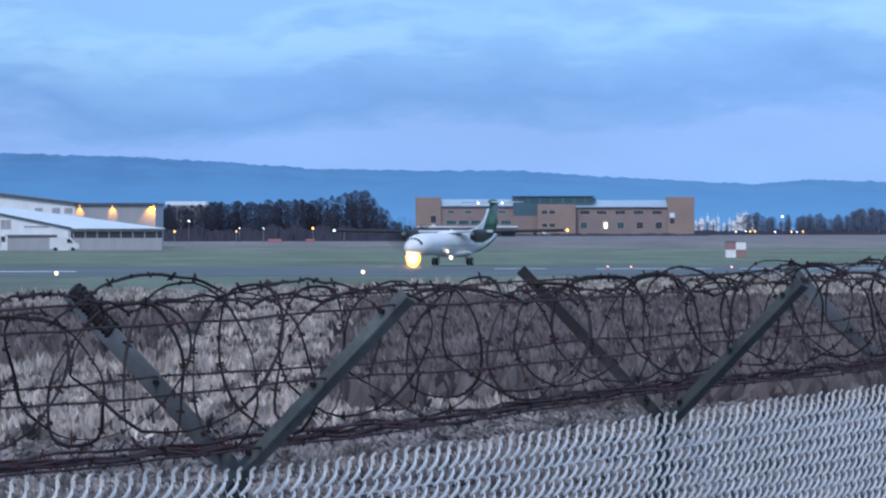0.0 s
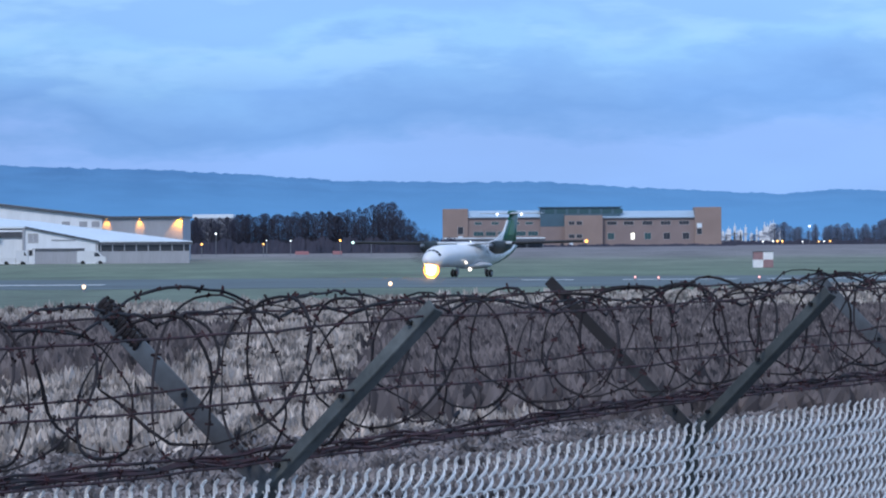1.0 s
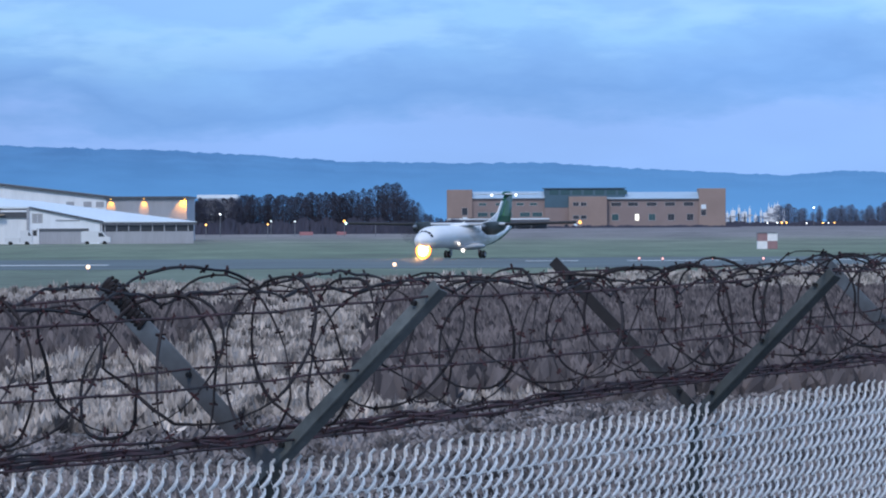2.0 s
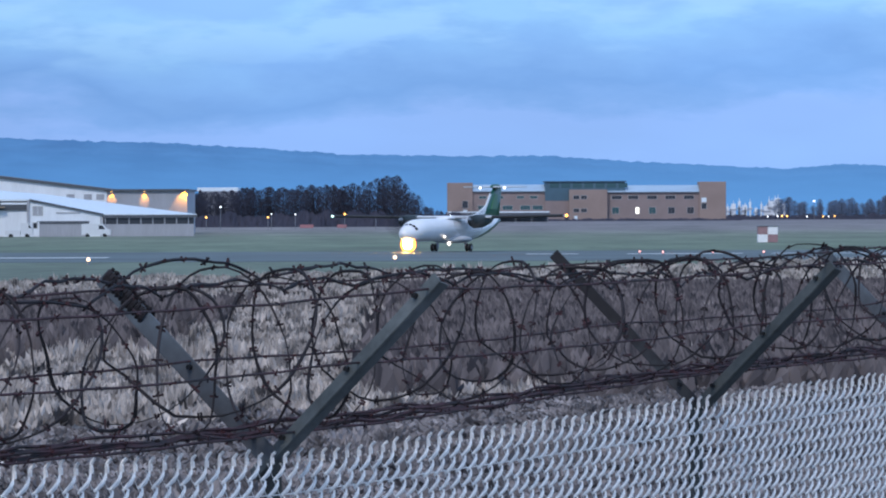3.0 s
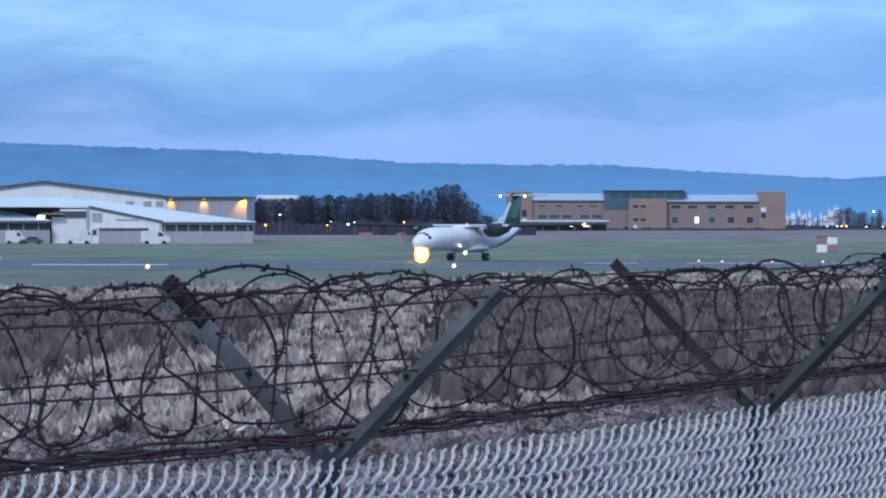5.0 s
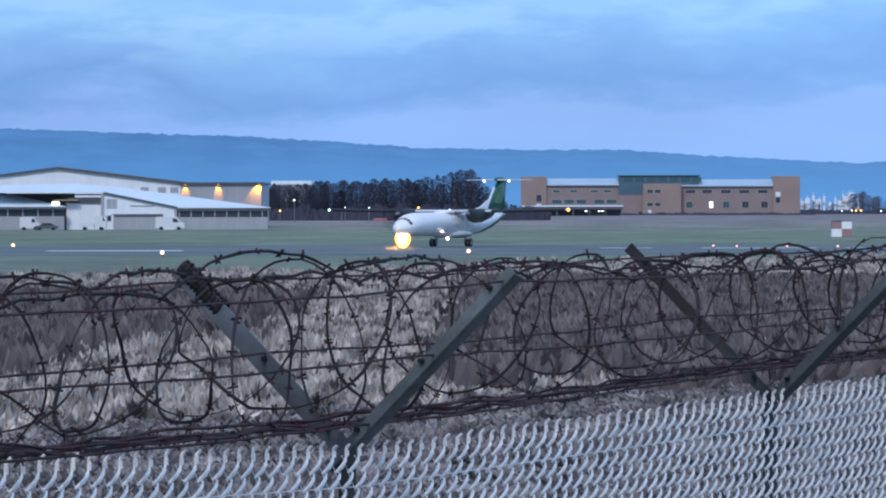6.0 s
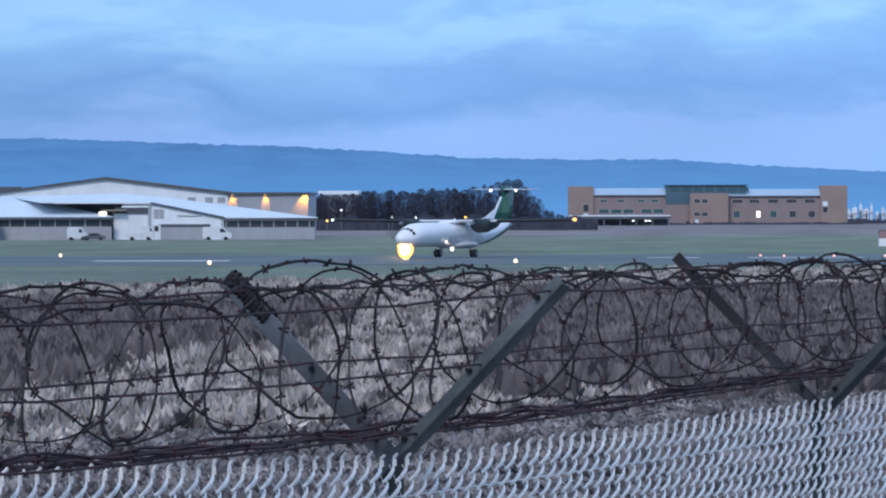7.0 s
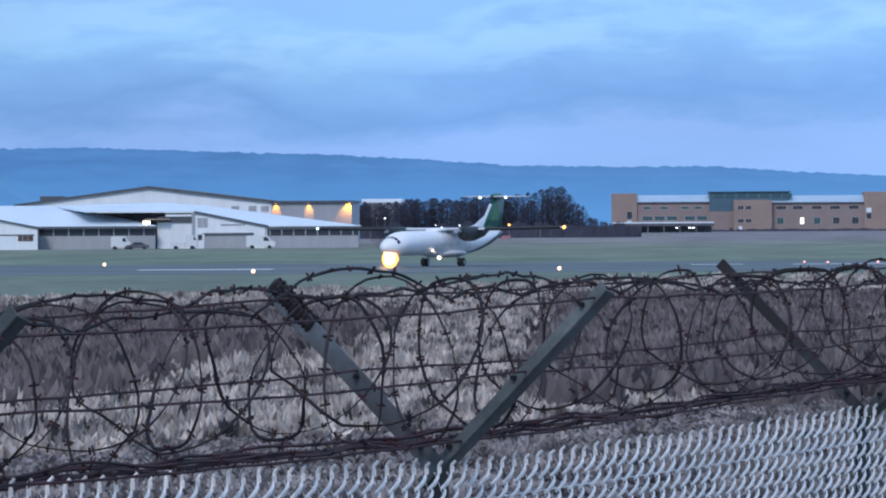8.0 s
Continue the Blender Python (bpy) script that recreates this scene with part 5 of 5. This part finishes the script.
def make_tree(seed, h, spread, material, conic=False, twigs=3600):
    rng = random.Random(seed)
    t = thing("tree", 0, 0, 0, "dark evergreen tree in winter dusk" if conic else "bare dark winter tree with dense twigs", "tree", "trees beyond the airfield")
    lines = [[(0, 0, -0.3), (0.05, 0, h * 0.35), (0.0, 0.1, h * 0.7), (0.1, 0, h * 0.97)]]
    trunk_v, trunk_f = loft([[(x + r * math.cos(k * math.pi / 3), y + r * math.sin(k * math.pi / 3), z) for k in range(6)] for x, y, z, r in ((0, 0, -0.3, 0.3), (0.05, 0, h * 0.3, 0.2), (0, 0.1, h * 0.7, 0.1), (0.1, 0, h * 0.97, 0.03))])
    sheet("trunk", trunk_v, trunk_f, BARK, t)
    tips = []
    limbs = []
    for i in range(16):
        z0 = h * rng.uniform(0.15, 0.8)
        a = rng.uniform(0, 6.28)
        reach = spread * rng.uniform(0.5, 1.0) * (1 - 0.55 * (z0 / h))
        tip = (math.cos(a) * reach, math.sin(a) * reach, min(h * 0.98, z0 + reach * rng.uniform(0.5, 1.2)))
        limbs.append([(0, 0, z0), (tip[0] * 0.5, tip[1] * 0.5, (z0 + tip[2]) / 2 - 0.1), tip])
    v, f = tubes(limbs, 0.06, 4)
    sheet("limb", v, f, BARK, t)
    verts, faces = [], []
    for i in range(twigs):
        if conic:
            z = h * rng.uniform(0.05, 1.0)
            rad = spread * (1 - z / h) ** 0.8 * math.sqrt(rng.random()) + 0.1
        else:
            q = rng.random()
            z = h * (0.12 + 0.88 * q)
            prof = (0.45 + 0.55 * min(1, q * 2.2)) * math.sqrt(max(0.02, 1 - q ** 2.6)) * (0.8 + 0.35 * noise.noise((q * 5, seed, 0.3)))
            rad = spread * prof * rng.random() ** 0.58
        a = rng.uniform(0, 6.28)
        cx, cy = rad * math.cos(a), rad * math.sin(a)
        cx += 0.35 * noise.noise((cx, cy, z + seed))
        s = rng.uniform(0.05, 0.2)
        d = Vector((rng.uniform(-1, 1), rng.uniform(-0.5, 0.5), rng.uniform(0.2, 1.4))).normalized() * s * 1.6
        e = Vector((rng.uniform(-1, 1), rng.uniform(-1, 1), rng.uniform(-0.4, 0.4))).normalized() * s * 0.4
        c = Vector((cx, cy, z))
        b = len(verts)
        verts += [c - e, c + e, c + d + e * 0.2, c + d * 1.3]
        faces.append((b, b + 1, b + 2, b + 3))
    sheet("crown", verts, faces, material, t)
    return t


protos = [make_tree(11, 10.0, 3.6, TWIGS), make_tree(12, 10.0, 3.0, TWIGS), make_tree(13, 10.0, 4.2, TWIGS), make_tree(14, 10.0, 2.0, FIR, True), make_tree(15, 10.0, 3.2, HAZY_TWIGS), make_tree(16, 10.0, 2.4, HAZY_TWIGS),
          make_tree(17, 10.0, 3.4, TWIGS, twigs=2300), make_tree(18, 10.0, 2.8, TWIGS, twigs=2000)]
rng = random.Random(4)


def plant(k, x, y, h, wide=1.0, used=set()):
    g = ground_height(x, y) - 0.05
    m = pose(x, y, g, 0, 0, rng.uniform(0, 360))
    t = protos[k] if k not in used else copy_thing(protos[k], m)
    used.add(k)
    t.matrix_basis = m @ Matrix.Diagonal((wide * h / 10, wide * h / 10, h / 10, 1))


def belt_top(x):
    pts = [(-70, 10.6), (-62, 10.6), (-44, 11.3), (-32, 11.9), (-24, 11.9), (-19, 12.0), (-14, 13.2), (-8, 14.6), (-5, 15.0), (-1, 11.5), (0.5, 9.4), (3.3, 6.2), (8.7, 4.4), (12, 3.6), (20, 3.2)]
    for (a, ha), (b, hb) in zip(pts, pts[1:]):
        if a <= x <= b:
            return ha + (hb - ha) * (x - a) / (b - a)
    return 3.0


x = -66.0
while x < 12:
    top = belt_top(x) - ground_height(x, 1500)
    tall = -17 < x < 1
    plant(rng.choice((6, 7) if tall else (0, 1, 2)), x, 1500 + rng.uniform(-12, 12), top * rng.uniform(0.90, 1.02), rng.uniform(0.8, 1.2))
    plant(rng.choice((0, 1, 2)), x + rng.uniform(-1, 1), 1485 + rng.uniform(-8, 8), top * (rng.uniform(0.55, 0.8) if tall else rng.uniform(0.7, 0.97)), rng.uniform(0.9, 1.25))
    x += rng.uniform(1.1, 2.3)
for x, h in ((124, 3.2), (127.4, 4.6), (131.0, 5.6), (133.6, 5.2), (138, 4.2), (147, 8.2), (150.5, 9.0), (155, 6), (160, 5.5), (164, 6.5), (168.5, 7.5), (172, 8.2), (176, 8.6), (180.5, 6.5), (185, 7.0), (190, 6.4), (194, 9.2), (197.5, 11.0), (201, 10.0), (205, 9), (210, 8)):
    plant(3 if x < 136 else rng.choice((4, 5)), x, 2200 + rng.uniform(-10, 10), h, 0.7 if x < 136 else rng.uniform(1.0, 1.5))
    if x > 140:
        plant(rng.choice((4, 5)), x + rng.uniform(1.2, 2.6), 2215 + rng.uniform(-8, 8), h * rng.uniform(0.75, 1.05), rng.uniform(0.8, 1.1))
    if x > 160:
        plant(3, x + rng.uniform(0, 3), 2190, rng.uniform(2.2, 3.6), 0.9)


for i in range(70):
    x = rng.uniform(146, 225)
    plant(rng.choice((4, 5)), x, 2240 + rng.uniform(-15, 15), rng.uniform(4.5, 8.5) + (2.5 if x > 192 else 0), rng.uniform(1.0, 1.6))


def make_scrub(name, x0, x1, y, h, n, seed, material, label):
    r = random.Random(seed)
    verts, faces = [], []
    for i in range(n):
        x, yy = r.uniform(x0, x1), y + r.uniform(-4, 4)
        g = ground_height(x, yy)
        hh = h * (0.6 + 0.6 * abs(noise.noise((x * 0.15, seed, 0)))) * r.uniform(0.5, 1.1)
        w = r.uniform(0.3, 0.9)
        l = r.uniform(-0.6, 0.6)
        b = len(verts)
        verts += [(x - w, yy, g - 0.1), (x + w, yy, g - 0.1), (x + w * 0.6 + l, yy, g + hh * 0.7), (x + l, yy + 0.2, g + hh)]
        faces.append((b, b + 1, b + 2, b + 3))
    tagged(sheet(name, verts, faces, material), label, "scrub", kind="stuff")


make_scrub("dark_scrub", -68, 16, 1470, 5.0, 2600, 3, TWIGS, "dark leafless scrub under the tree belt")
make_scrub("dark_scrub", 114, 230, 2190, 3.0, 1400, 6, TWIGS, "dark hedge scrub along the far boundary")
make_scrub("dark_scrub", 8, 118, 1985, 1.2, 900, 9, TWIGS, "low dark hedge before the brick building")


# ---------- pale plant and masts beyond the building ----------
def make_tank_farm():
    for x, w, h in ((125.4, 1.4, 8.6), (127.8, 0.9, 6.4), (130.2, 1.8, 7.6), (132.6, 1.0, 8.8), (135.0, 1.6, 7.0), (137.0, 0.9, 8.4), (143.6, 2.2, 6.4), (146.0, 2.6, 8.6), (148.4, 1.8, 10.2), (150.6, 1.6, 7.4), (124.2, 0.7, 7.2), (126.6, 0.6, 8.0), (129.0, 0.8, 5.6), (133.8, 0.7, 6.2), (139.4, 1.2, 5.4), (141.6, 0.8, 7.4), (144.8, 0.7, 9.4), (147.2, 0.8, 9.8)):
        t = thing("plant_tower", x, 2230, 1.2, "pale metal plant tower with platform beyond the airfield", "tower", "pale towers beyond the building")
        part("shaft", boxes((-w / 2, w / 2, -1, 1, 0, h * 0.86), bevel=0.15), TOWER_WHITE, t)
        part("platform", boxes((-w / 2 - 0.6, w / 2 + 0.6, -1.4, 1.4, h * 0.5, h * 0.56)), GREY_CLAD, t)
        v, f = tubes([[(0, 0, h * 0.86), (0, 0, h)]], 0.12, 6)
        sheet("mast", v, f, WHITE_CLAD, t)


make_tank_farm()
# a long pale roof far behind the tree belt
fr = thing("distant_warehouse", -52, 1700, 0.8, "pale flat roof of a distant warehouse", "warehouse")
part("wall", boxes((-15.5, -3.6, 0, 20, 0, 10.5)), GREY_CLAD, fr)
part("roof", boxes((-15.9, -3.2, -0.4, 20.4, 10.5, 11.7), bevel=0.1), METAL_ROOF, fr)


# ---------- everything that moves ----------
def motions():
    th = radians(21.8)
    x0, y0 = 54.1 / FOCAL * 592.0, 592.0
    rows = []
    for i in range(17):
        t = i * 0.5
        s = 0.005316 * t ** 4 + -0.021968 * t ** 3 + 0.487749 * t ** 2 + 2.144416 * t ** 1 + -0.090445 * t ** 0
        q = min(1.0, max(0.0, (t - 1.0) / 3.6))
        swing = 1.5 * q * q * (3 - 2 * q)
        rows.append((t, pose(x0 - s * math.sin(th), y0 - s * math.cos(th), 0.03, 0, 0, -90 - HEADING - 0.17 * t - swing)))
    walk(airliner, rows)
    for hub, y in propellers:
        walk(hub, [(i / FPS, pose(-7.0, y, 3.45, (i * 83 + 10) % 360, 0, 0)) for i in range(8 * FPS + 1)])


motions()
